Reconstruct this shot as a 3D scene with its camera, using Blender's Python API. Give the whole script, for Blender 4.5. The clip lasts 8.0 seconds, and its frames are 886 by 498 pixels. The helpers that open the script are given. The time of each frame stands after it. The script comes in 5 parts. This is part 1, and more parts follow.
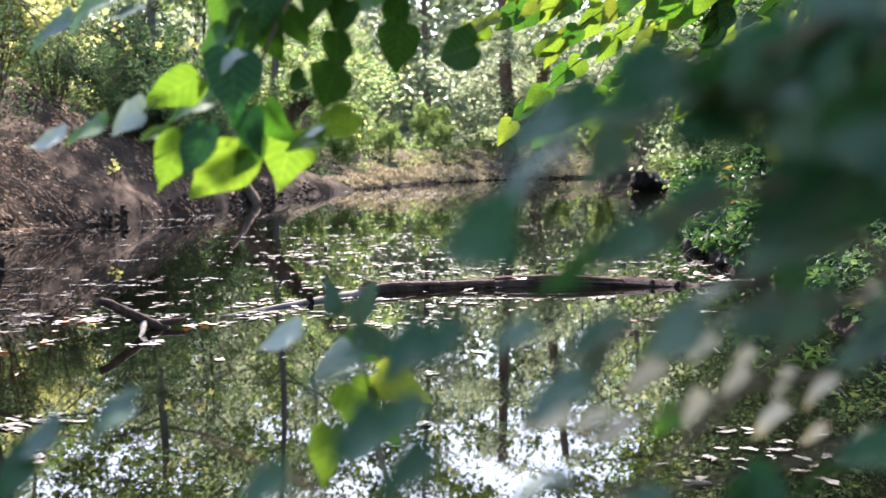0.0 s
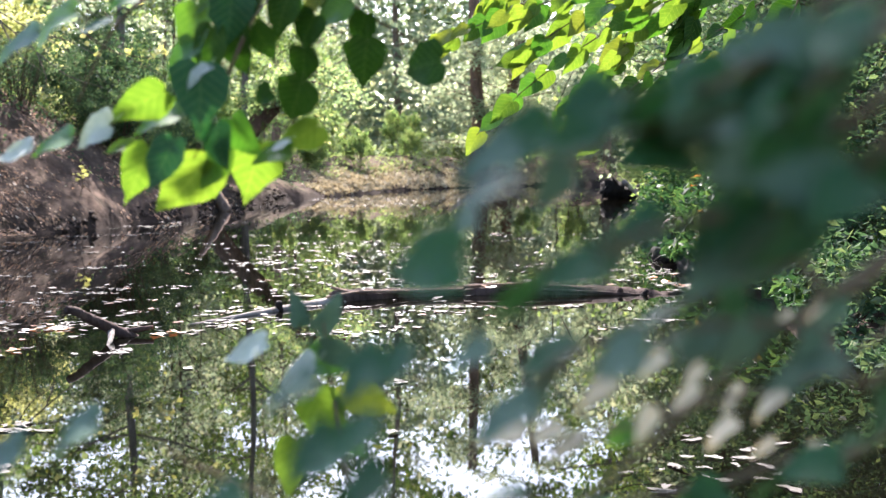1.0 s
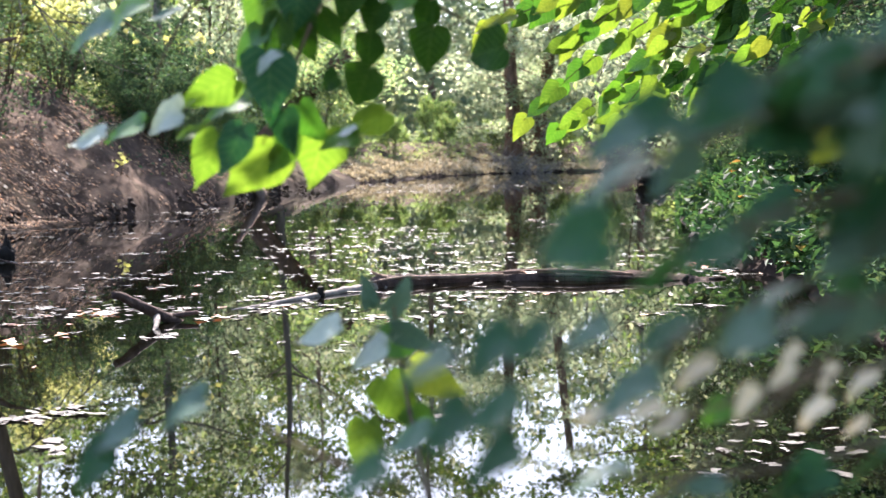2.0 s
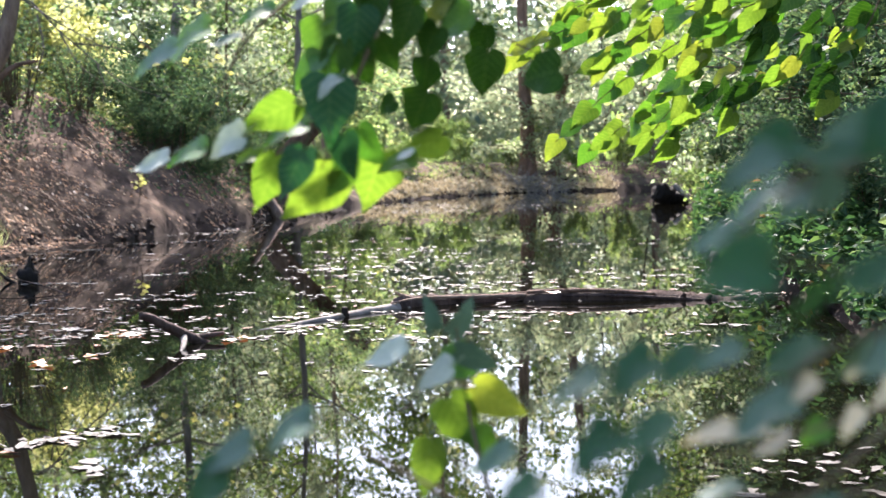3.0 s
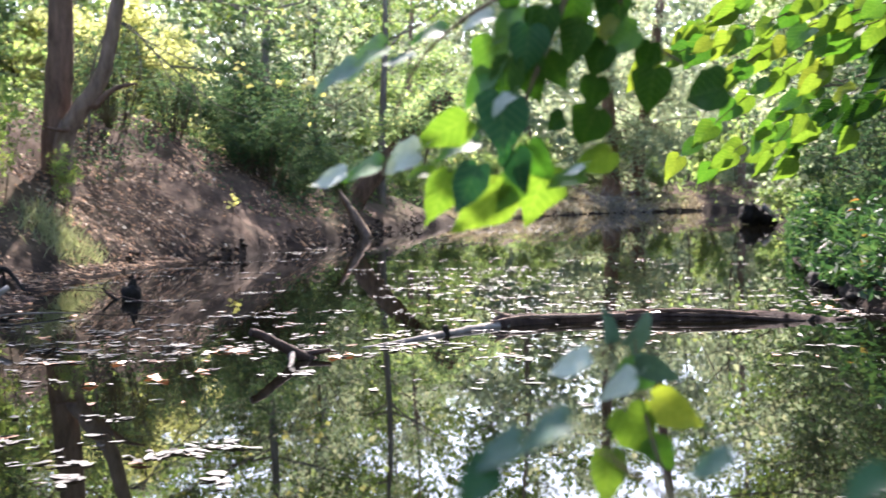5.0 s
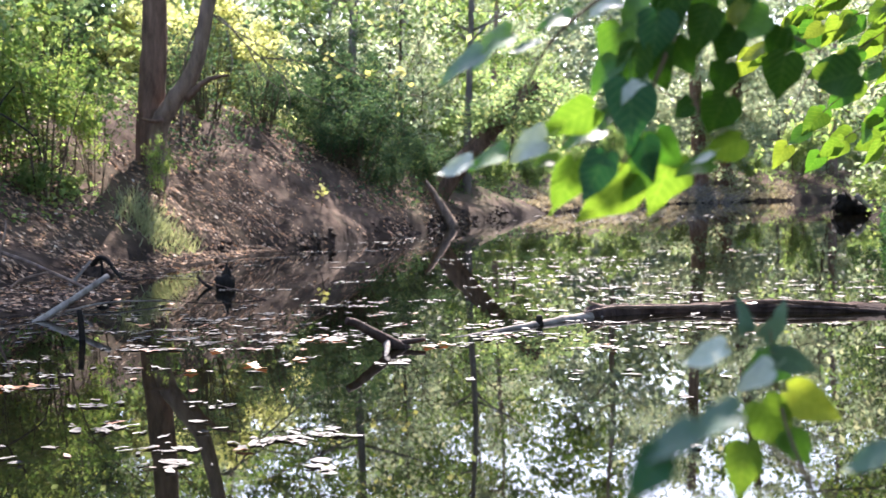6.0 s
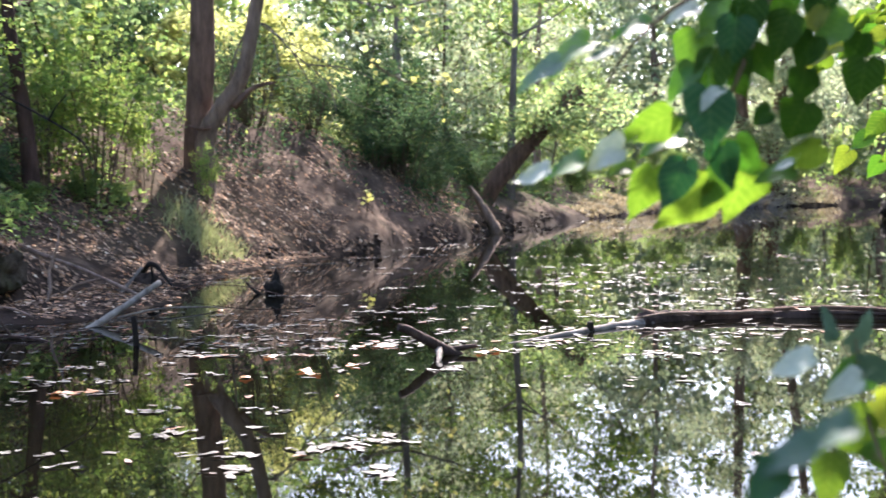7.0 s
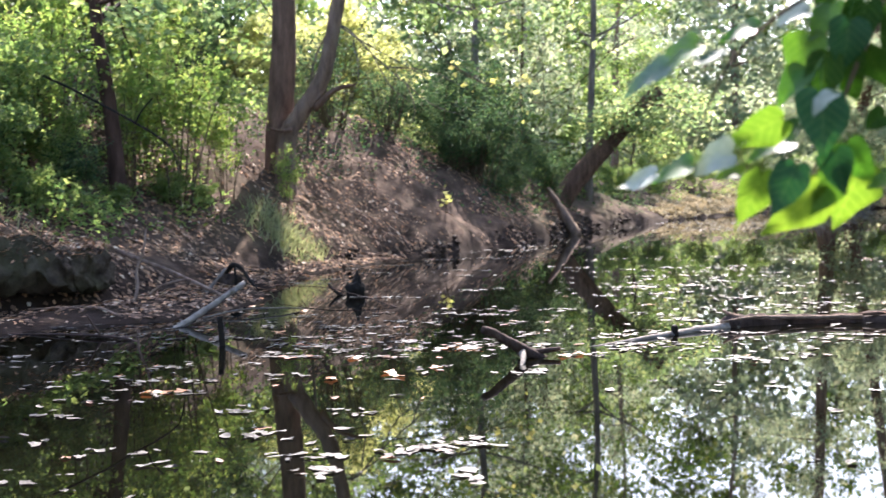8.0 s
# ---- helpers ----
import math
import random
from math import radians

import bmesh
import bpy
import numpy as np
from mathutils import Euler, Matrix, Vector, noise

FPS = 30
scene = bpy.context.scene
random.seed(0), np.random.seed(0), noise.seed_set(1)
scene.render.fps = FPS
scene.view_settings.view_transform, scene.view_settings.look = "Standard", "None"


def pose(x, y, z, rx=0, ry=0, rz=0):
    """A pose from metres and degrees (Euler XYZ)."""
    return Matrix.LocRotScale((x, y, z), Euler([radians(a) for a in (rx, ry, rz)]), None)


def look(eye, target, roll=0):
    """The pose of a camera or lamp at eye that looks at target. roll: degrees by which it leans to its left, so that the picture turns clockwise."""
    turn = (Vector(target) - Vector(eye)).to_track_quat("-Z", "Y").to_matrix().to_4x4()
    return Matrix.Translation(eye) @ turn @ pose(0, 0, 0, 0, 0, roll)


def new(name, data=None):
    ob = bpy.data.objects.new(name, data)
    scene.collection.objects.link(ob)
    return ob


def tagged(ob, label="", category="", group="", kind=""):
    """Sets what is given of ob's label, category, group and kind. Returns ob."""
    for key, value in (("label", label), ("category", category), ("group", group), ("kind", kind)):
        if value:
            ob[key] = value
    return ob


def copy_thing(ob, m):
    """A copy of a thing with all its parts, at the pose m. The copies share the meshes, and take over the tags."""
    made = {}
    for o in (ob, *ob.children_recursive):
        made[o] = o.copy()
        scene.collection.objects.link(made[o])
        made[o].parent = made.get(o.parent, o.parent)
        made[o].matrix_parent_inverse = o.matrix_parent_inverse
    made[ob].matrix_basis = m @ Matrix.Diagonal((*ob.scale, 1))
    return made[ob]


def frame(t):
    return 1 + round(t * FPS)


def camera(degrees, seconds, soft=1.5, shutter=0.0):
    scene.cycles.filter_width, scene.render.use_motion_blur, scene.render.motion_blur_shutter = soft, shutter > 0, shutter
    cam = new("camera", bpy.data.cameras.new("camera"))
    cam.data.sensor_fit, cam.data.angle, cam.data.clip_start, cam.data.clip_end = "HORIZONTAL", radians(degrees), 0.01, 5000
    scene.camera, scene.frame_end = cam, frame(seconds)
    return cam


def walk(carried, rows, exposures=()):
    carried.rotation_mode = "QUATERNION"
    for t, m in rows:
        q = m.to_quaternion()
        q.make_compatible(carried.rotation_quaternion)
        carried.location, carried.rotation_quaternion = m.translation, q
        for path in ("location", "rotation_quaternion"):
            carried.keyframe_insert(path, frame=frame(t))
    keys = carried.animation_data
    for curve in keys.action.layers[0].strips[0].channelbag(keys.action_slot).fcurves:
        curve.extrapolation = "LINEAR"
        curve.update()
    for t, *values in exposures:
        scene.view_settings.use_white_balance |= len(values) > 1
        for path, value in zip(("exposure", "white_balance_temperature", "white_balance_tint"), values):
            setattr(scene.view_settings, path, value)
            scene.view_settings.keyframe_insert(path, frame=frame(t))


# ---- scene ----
cam = camera(39.7, 8.0, soft=1.3, shutter=0.7)
cam.data.dof.use_dof, cam.data.dof.focus_distance, cam.data.dof.aperture_fstop = True, 7.0, 3.6

PATH = [
    (0, (0.047, 0.441, 1.132), (0.032, 2.435, 0.978), -0.4),
    (0.5, (0.064, 0.444, 1.139), (0.077, 2.438, 0.991), -0.2),
    (1, (0.057, 0.418, 1.144), (0.09, 2.413, 1.001), -0.2),
    (1.5, (0.031, 0.405, 1.138), (0.054, 2.398, 0.976), -0.1),
    (1.7, (0.018, 0.4, 1.14), (0.021, 2.393, 0.972), -0.2),
    (2.8, (-0.066, 0.372, 1.147), (-0.103, 2.367, 1.0065), -0.5),
    (3, (-0.085, 0.368, 1.149), (-0.127, 2.363, 1.016), -0.6),
    (3.5, (-0.137, 0.34, 1.15), (-0.228, 2.335, 1.026), -0.7),
    (4, (-0.18, 0.352, 1.144), (-0.285, 2.345, 1.021), -0.5),
    (4.2, (-0.202, 0.342, 1.128), (-0.308, 2.336, 1.014), -0.7),
    (5.3, (-0.283, 0.311, 1.144), (-0.504, 2.296, 1.046), -0.5),
    (5.5, (-0.308, 0.326, 1.143), (-0.568, 2.306, 1.031), -0.5),
    (6, (-0.337, 0.313, 1.139), (-0.641, 2.286, 1.026), -0.7),
    (6.5, (-0.369, 0.316, 1.14), (-0.704, 2.285, 1.036), -1.1),
    (7, (-0.403, 0.302, 1.145), (-0.774, 2.264, 1.042), -0.9),
    (7.5, (-0.44, 0.291, 1.154), (-0.88, 2.24, 1.061), -1.1),
    (8, (-0.459, 0.292, 1.153), (-0.95, 2.229, 1.054), -0.9),
]
walk(cam, [(t, look(eye, target, roll)) for t, eye, target, roll in PATH], [(0, 2.29, 6150, 21), (0.5, 2.36, 6150, 21), (1.0, 2.51, 6150, 21), (1.5, 2.51, 6150, 21), (3.0, 2.45, 6150, 21), (4.0, 2.41, 6150, 21), (8, 2.41, 6150, 21)])

# ---- light ----
SUN_WAY = Vector((-0.07, 0.73, 0.67)).normalized()      # towards the sun
world = bpy.data.worlds.new("sky")
scene.world = world
world.use_nodes = True
wt = world.node_tree
sky = wt.nodes.new("ShaderNodeTexSky")
sky.sky_type, sky.sun_disc = "NISHITA", False
sky.sun_elevation = math.asin(SUN_WAY.z)
sky.sun_rotation = math.atan2(SUN_WAY.x, SUN_WAY.y)
sky.dust_density = 1.2
wt.links.new(sky.outputs[0], wt.nodes["Background"].inputs[0])
wt.nodes["Background"].inputs[1].default_value = 0.15
sun = new("sun", bpy.data.lights.new("sun", "SUN"))
sun.data.energy, sun.data.angle, sun.data.color = 5.0, radians(0.6), (1.0, 0.92, 0.8)
sun.matrix_basis = look((0, 0, 30), Vector((0, 0, 30)) - SUN_WAY)


# ---- materials ----
def material(name):
    m = bpy.data.materials.new(name)
    m.use_nodes = True
    t = m.node_tree
    return m, t, t.nodes, t.links, t.nodes["Principled BSDF"]


def ramp(t, fac, stops):
    r = t.nodes.new("ShaderNodeValToRGB")
    while len(r.color_ramp.elements) < len(stops):
        r.color_ramp.elements.new(0.5)
    for e, (p, c) in zip(r.color_ramp.elements, stops):
        e.position, e.color = p, (*c, 1)
    t.links.new(fac, r.inputs[0])
    return r.outputs[0]


def noise_tex(t, scale, detail=5.0, rough=0.6, coords="Object", stretch=None):
    co = t.nodes.new("ShaderNodeTexCoord").outputs[coords]
    if stretch:
        mp = t.nodes.new("ShaderNodeMapping")
        mp.inputs["Scale"].default_value = stretch
        t.links.new(co, mp.inputs[0])
        co = mp.outputs[0]
    n = t.nodes.new("ShaderNodeTexNoise")
    n.inputs["Scale"].default_value, n.inputs["Detail"].default_value, n.inputs["Roughness"].default_value = scale, detail, rough
    t.links.new(co, n.inputs["Vector"])
    return n.outputs["Fac"]


def mix_rgb(t, fac, a, b, mode="MIX"):
    n = t.nodes.new("ShaderNodeMix")
    n.data_type, n.blend_type = "RGBA", mode
    for sock, v in ((n.inputs[0], fac), (n.inputs[6], a), (n.inputs[7], b)):
        if isinstance(v, (int, float)):
            sock.default_value = v
        elif isinstance(v, tuple):
            sock.default_value = (*v, 1)
        else:
            t.links.new(v, sock)
    return n.outputs[2]


def bump(t, b, height, strength, distance):
    n = t.nodes.new("ShaderNodeBump")
    n.inputs["Strength"].default_value, n.inputs["Distance"].default_value = strength, distance
    t.links.new(height, n.inputs["Height"])
    t.links.new(n.outputs[0], b.inputs["Normal"])


def foliage(name, stops, through_tint, share=0.45, rough=0.45, island=True, gloss=0.4):
    """Leaves: a dull gloss above, and light that comes through them."""
    m, t, nodes, links, b = material(name)
    if island:
        rnd = nodes.new("ShaderNodeNewGeometry").outputs["Random Per Island"]
    else:
        rnd = nodes.new("ShaderNodeObjectInfo").outputs["Random"]
    col = ramp(t, rnd, stops)
    fine = noise_tex(t, 60 if not island else 3.0, 3)
    col = mix_rgb(t, 0.35, col, ramp(t, fine, ((0.3, (0.25, 0.3, 0.2)), (0.75, (0.95, 1.0, 0.8)))), "MULTIPLY") if island else col
    if not island:
        co = nodes.new("ShaderNodeTexCoord").outputs["Object"]
        sep = nodes.new("ShaderNodeSeparateXYZ")
        links.new(co, sep.inputs[0])
        ab = nodes.new("ShaderNodeMath"); ab.operation = "ABSOLUTE"
        links.new(sep.outputs[0], ab.inputs[0])
        sh = nodes.new("ShaderNodeMath"); sh.operation = "MULTIPLY_ADD"
        links.new(ab.outputs[0], sh.inputs[0]); sh.inputs[1].default_value = -0.8
        links.new(sep.outputs[1], sh.inputs[2])
        w = nodes.new("ShaderNodeMath"); w.operation = "PINGPONG"
        links.new(sh.outputs[0], w.inputs[0]); w.inputs[1].default_value = 0.075
        mn = nodes.new("ShaderNodeMath"); mn.operation = "MINIMUM"
        links.new(w.outputs[0], mn.inputs[0]); links.new(ab.outputs[0], mn.inputs[1])
        vein = ramp(t, mn.outputs[0], ((0.004, (1.0, 1.0, 1.0)), (0.016, (0.0, 0.0, 0.0))))
        blot = ramp(t, noise_tex(t, 5, 5), ((0.35, (0.75, 0.8, 0.7)), (0.7, (1.12, 1.05, 0.9))))
        col = mix_rgb(t, 1.0, col, blot, "MULTIPLY")
        soft = nodes.new("ShaderNodeMath"); soft.operation = "MULTIPLY"
        links.new(vein, soft.inputs[0]); soft.inputs[1].default_value = 0.09
        col = mix_rgb(t, soft.outputs[0], col, (0.30, 0.38, 0.12))
        bump(t, b, mn.outputs[0], 0.12, 0.02)
    links.new(col, b.inputs["Base Color"])
    b.inputs["Roughness"].default_value = rough
    b.inputs["Specular IOR Level"].default_value = gloss
    tr = nodes.new("ShaderNodeBsdfTranslucent")
    links.new(mix_rgb(t, 1.0, col, through_tint, "MULTIPLY"), tr.inputs[0])
    mx = nodes.new("ShaderNodeMixShader")
    mx.inputs[0].default_value = share
    links.new(b.outputs[0], mx.inputs[1])
    links.new(tr.outputs[0], mx.inputs[2])
    links.new(mx.outputs[0], nodes["Material Output"].inputs[0])
    return m


def bark(name, dark, light, scale=6.0, deep=0.03):
    m, t, nodes, links, b = material(name)
    n = noise_tex(t, scale, 8, 0.7, stretch=(1, 1, 0.22))
    big = noise_tex(t, 0.9, 3)
    col = ramp(t, n, ((0.3, dark), (0.7, light)))
    col = mix_rgb(t, 0.5, col, ramp(t, big, ((0.35, (0.55, 0.55, 0.5)), (0.7, (1.1, 1.05, 1.0)))), "MULTIPLY")
    links.new(col, b.inputs["Base Color"])
    b.inputs["Roughness"].default_value = 0.9
    b.inputs["Specular IOR Level"].default_value = 0.12
    bump(t, b, n, 0.9, deep)
    return m


def soil():
    m, t, nodes, links, b = material("bank_soil")
    n = noise_tex(t, 2.2, 9, 0.68)
    big = noise_tex(t, 0.35, 4)
    speck = noise_tex(t, 22, 4, 0.7)
    col = ramp(t, n, ((0.28, (0.03, 0.02, 0.0145)), (0.5, (0.068, 0.047, 0.034)), (0.72, (0.132, 0.091, 0.065))))
    col = mix_rgb(t, ramp(t, speck, ((0.56, (0, 0, 0)), (0.68, (0.45, 0.45, 0.45)))), col, (0.19, 0.105, 0.07))
    col = mix_rgb(t, ramp(t, big, ((0.5, (0, 0, 0)), (0.68, (0.35, 0.35, 0.35)))), col, (0.07, 0.075, 0.03))
    geo = nodes.new("ShaderNodeNewGeometry")
    high = nodes.new("ShaderNodeSeparateXYZ")
    links.new(geo.outputs["Position"], high.inputs[0])
    edge = nodes.new("ShaderNodeMath"); edge.operation = "MULTIPLY_ADD"      # darker mud along the waterline
    links.new(n, edge.inputs[0]); edge.inputs[1].default_value = 0.5
    links.new(high.outputs[2], edge.inputs[2])
    col = mix_rgb(t, ramp(t, edge.outputs[0], ((0.42, (0.85, 0.85, 0.85)), (0.62, (0.0, 0.0, 0.0)))), col, (0.02, 0.014, 0.011))
    links.new(col, b.inputs["Base Color"])
    b.inputs["Roughness"].default_value = 0.95
    b.inputs["Specular IOR Level"].default_value = 0.04
    bump(t, b, n, 0.8, 0.08)
    return m


def pond():
    m, t, nodes, links, b = material("dark_still_water")
    murk = noise_tex(t, 0.4, 4)
    links.new(ramp(t, murk, ((0.3, (0.0015, 0.0016, 0.001)), (0.7, (0.0035, 0.0032, 0.002)))), b.inputs["Base Color"])
    b.inputs["Roughness"].default_value = 0.012
    b.inputs["IOR"].default_value = 1.33
    n = noise_tex(t, 0.9, 2, 0.4, stretch=(0.5, 1.6, 1.0))
    bump(t, b, n, 0.05, 0.011)
    return m


def mossy():
    m, t, nodes, links, b = material("mossy_earth")
    n = noise_tex(t, 7, 8, 0.7)
    col = ramp(t, n, ((0.3, (0.018, 0.013, 0.01)), (0.5, (0.06, 0.047, 0.034)), (0.75, (0.13, 0.105, 0.078))))
    col = mix_rgb(t, ramp(t, noise_tex(t, 1.6, 5), ((0.45, (0, 0, 0)), (0.66, (0.6, 0.6, 0.6)))), col, (0.06, 0.062, 0.028))
    links.new(col, b.inputs["Base Color"])
    b.inputs["Roughness"].default_value = 0.95
    b.inputs["Specular IOR Level"].default_value = 0.05
    bump(t, b, n, 1.0, 0.06)
    return m


SOIL, WATER, MOSSY = soil(), pond(), mossy()
BARK = bark("brown_bark", (0.055, 0.034, 0.024), (0.24, 0.152, 0.11), 8, 0.05)
BARK_DARK = bark("dark_brown_bark", (0.02, 0.012, 0.009), (0.1, 0.06, 0.045), 8, 0.05)
BARK_GREY = bark("grey_bark", (0.07, 0.06, 0.05), (0.24, 0.21, 0.18))
BARK_PALE = bark("pale_brown_bark", (0.085, 0.057, 0.043), (0.30, 0.215, 0.162), 9, 0.05)
BARK_WET = bark("wet_log_bark", (0.014, 0.009, 0.008), (0.11, 0.075, 0.062), 9, 0.05)
PEELED = bark("peeled_driftwood", (0.1, 0.085, 0.07), (0.34, 0.305, 0.27), 10, 0.015)
BLACK_WOOD = bark("black_wood", (0.008, 0.007, 0.006), (0.03, 0.025, 0.02), 9, 0.02)
MUCK = bark("dark_earth", (0.014, 0.01, 0.008), (0.075, 0.052, 0.04), 14, 0.03)
TWIG = bark("twig_bark", (0.05, 0.038, 0.025), (0.14, 0.11, 0.07), 20, 0.004)
LEAF_FOREST = foliage("forest_leaves", ((0.0, (0.065, 0.105, 0.055)), (0.5, (0.11, 0.165, 0.08)), (0.85, (0.17, 0.215, 0.10)), (1.0, (0.28, 0.27, 0.13))), (2.7, 2.55, 2.0), 0.62, 0.6, gloss=0.2)
# Darker copy of the forest leaves: shaded crowns against sky, done by colour.
LEAF_CROWN_SHADED = foliage("shaded_crown_leaves", ((0.0, (0.035, 0.065, 0.022)), (0.5, (0.055, 0.095, 0.032)), (0.9, (0.09, 0.125, 0.04)), (1.0, (0.17, 0.17, 0.06))), (2.2, 2.2, 1.2), 0.42, 0.6, gloss=0.2)
# Paler forest leaves: haze and backlight of the woods put into the colour.
LEAF_HAZED = foliage("hazed_forest_leaves", ((0.0, (0.12, 0.16, 0.11)), (0.5, (0.17, 0.215, 0.145)), (1.0, (0.26, 0.27, 0.18))), (2.3, 2.2, 1.9), 0.6, 0.6, gloss=0.2)
LEAF_SUNNY = foliage("light_shrub_leaves", ((0.0, (0.07, 0.12, 0.05)), (0.6, (0.12, 0.18, 0.07)), (1.0, (0.19, 0.225, 0.095))), (2.5, 2.4, 1.6), 0.56, 0.6, gloss=0.2)
# Brighter copy of the shrub leaves: sunlight on the bank is in the colour.
LEAF_LIME = foliage("sunlit_sapling_leaves", ((0.0, (0.09, 0.15, 0.05)), (0.6, (0.14, 0.20, 0.075)), (1.0, (0.23, 0.25, 0.10))), (2.4, 2.4, 1.4), 0.55, 0.6, gloss=0.2)
LEAF_DARK = foliage("dark_evergreen_leaves", ((0.0, (0.03, 0.06, 0.035)), (0.7, (0.06, 0.10, 0.055)), (1.0, (0.12, 0.15, 0.07))), (1.9, 2.0, 1.4), 0.34, 0.7, gloss=0.05)
LEAF_BANK = foliage("broad_bank_leaves", ((0.0, (0.022, 0.052, 0.025)), (0.7, (0.038, 0.08, 0.034)), (0.994, (0.09, 0.13, 0.05)), (1.0, (0.3, 0.08, 0.03))), (1.8, 2.0, 1.2), 0.33, 0.6, gloss=0.14)
# Bright yellow: the sunlit glow behind the crest is put into this colour.
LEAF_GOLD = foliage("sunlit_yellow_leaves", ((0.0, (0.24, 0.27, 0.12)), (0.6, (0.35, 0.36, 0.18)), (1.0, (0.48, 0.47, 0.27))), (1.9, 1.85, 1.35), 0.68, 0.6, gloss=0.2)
# Pale yellow: the sprays' sunlit look put into colour; the seedling shares it.
LEAF_YELLOW = foliage("yellow_lit_leaves", ((0.0, (0.36, 0.38, 0.16)), (1.0, (0.52, 0.5, 0.26))), (1.6, 1.5, 0.9), 0.5)
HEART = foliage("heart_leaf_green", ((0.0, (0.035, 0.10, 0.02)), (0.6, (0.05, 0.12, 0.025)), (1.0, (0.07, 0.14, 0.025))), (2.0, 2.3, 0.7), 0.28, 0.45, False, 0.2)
# Darker leaf copy: shade on near leaves is put into the colour.
HEART_SHADED = foliage("heart_leaf_shaded", ((0.0, (0.016, 0.047, 0.01)), (1.0, (0.028, 0.07, 0.014))), (1.5, 2.0, 0.5), 0.15, 0.6, False, 0.05)
# Yellow-green leaf copy: sunlight through leaves put into colour; yellow sprig leaves share it.
HEART_YELLOW = foliage("heart_leaf_yellow_lit", ((0.0, (0.05, 0.105, 0.016)), (0.6, (0.075, 0.125, 0.02)), (1.0, (0.12, 0.145, 0.028))), (1.95, 1.9, 0.85), 0.5, 0.55, False, 0.15)
# Near-white leaf copy: glare of the sky on glossy leaves, painted as colour.
HEART_GLARE = foliage("heart_leaf_glare", ((0.0, (0.24, 0.28, 0.25)), (1.0, (0.38, 0.42, 0.38))), (1.1, 1.2, 0.8), 0.25, 0.5, False, 0.5)
# Teal leaf copy: bluish sky sheen on near leaves put into the colour.
HEART_TEAL = foliage("heart_leaf_skylit", ((0.0, (0.05, 0.095, 0.075)), (1.0, (0.085, 0.14, 0.11))), (1.1, 1.4, 0.9), 0.2, 0.55, False, 0.15)
# Cream tan leaf copy that paints sun flecks on the near foliage.
HEART_TAN = foliage("heart_leaf_sun_fleck", ((0.0, (0.46, 0.38, 0.28)), (1.0, (0.66, 0.58, 0.47))), (1.3, 1.2, 0.9), 0.3, 0.6, False, 0.3)
LITTER = foliage("fallen_leaf_litter", ((0.0, (0.065, 0.042, 0.032)), (0.4, (0.165, 0.106, 0.076)), (0.72, (0.33, 0.215, 0.15)), (0.9, (0.5, 0.26, 0.14)), (1.0, (0.68, 0.56, 0.45))), (1.2, 1.1, 0.9), 0.12, 0.85, gloss=0.06)
FLOATING = foliage("floating_leaf", ((0.0, (0.03, 0.024, 0.018)), (0.5, (0.06, 0.053, 0.047)), (0.9, (0.12, 0.112, 0.103)), (1.0, (0.3, 0.11, 0.05))), (1.0, 1.0, 1.0), 0.05, 0.6, gloss=0.18)
ORANGE = foliage("orange_floating_leaf", ((0.0, (0.42, 0.14, 0.045)), (1.0, (0.55, 0.25, 0.10))), (1.2, 1.0, 0.8), 0.15, 0.4)
# Dark blue-green leaf copy; the shade on near leaves is in its colour.
HEART_DEEP_SHADE = foliage("heart_leaf_deep_shade", ((0.0, (0.013, 0.052, 0.026)), (1.0, (0.022, 0.075, 0.034))), (1.5, 2.1, 0.8), 0.18, 0.5, False, 0.12)
# Dry grass, coloured paler to stand in for light on the far mound.
DRY = foliage("dry_grass_lit_pale", ((0.0, (0.24, 0.2, 0.14)), (0.6, (0.38, 0.33, 0.24)), (1.0, (0.5, 0.45, 0.36))), (1.2, 1.1, 0.9), 0.3, 0.7, gloss=0.1)
GRASS = foliage("pale_bank_grass", ((0.0, (0.15, 0.18, 0.10)), (1.0, (0.34, 0.34, 0.23))), (1.4, 1.4, 0.9), 0.4, 0.6)


# ---- mesh tools ----
def mesh_of(name, verts, faces, mat, smooth=False):
    """verts (n, 3), faces (m, 3 or 4), all of one size."""
    verts, faces = np.asarray(verts, "f"), np.asarray(faces, "i")
    me = bpy.data.meshes.new(name)
    k = faces.shape[1]
    me.vertices.add(len(verts)); me.vertices.foreach_set("co", verts.ravel())
    me.loops.add(faces.size); me.loops.foreach_set("vertex_index", faces.ravel())
    me.polygons.add(len(faces))
    me.polygons.foreach_set("loop_start", np.arange(0, faces.size, k, dtype="i"))
    me.polygons.foreach_set("use_smooth", np.full(len(faces), smooth))
    me.update(calc_edges=True)
    me.validate()
    me.materials.append(mat)
    return me


def place_of(ob):
    m = ob.matrix_basis
    return place_of(ob.parent) @ ob.matrix_parent_inverse @ m if ob.parent else m


def part(name, me, parent, label="", at=None):
    """A mesh of world coordinates, or at its own pose, under a thing or a part."""
    ob = new(name, me)
    ob.parent = parent
    ob.matrix_parent_inverse = place_of(parent).inverted()
    ob.matrix_basis = at or Matrix()
    return tagged(ob, label) if label else ob


def thing(name, base, label, category, group="", kind=""):
    ob = new(name)
    ob.empty_display_size = 0.1
    ob.location = base
    return tagged(ob, label, category, group, kind)


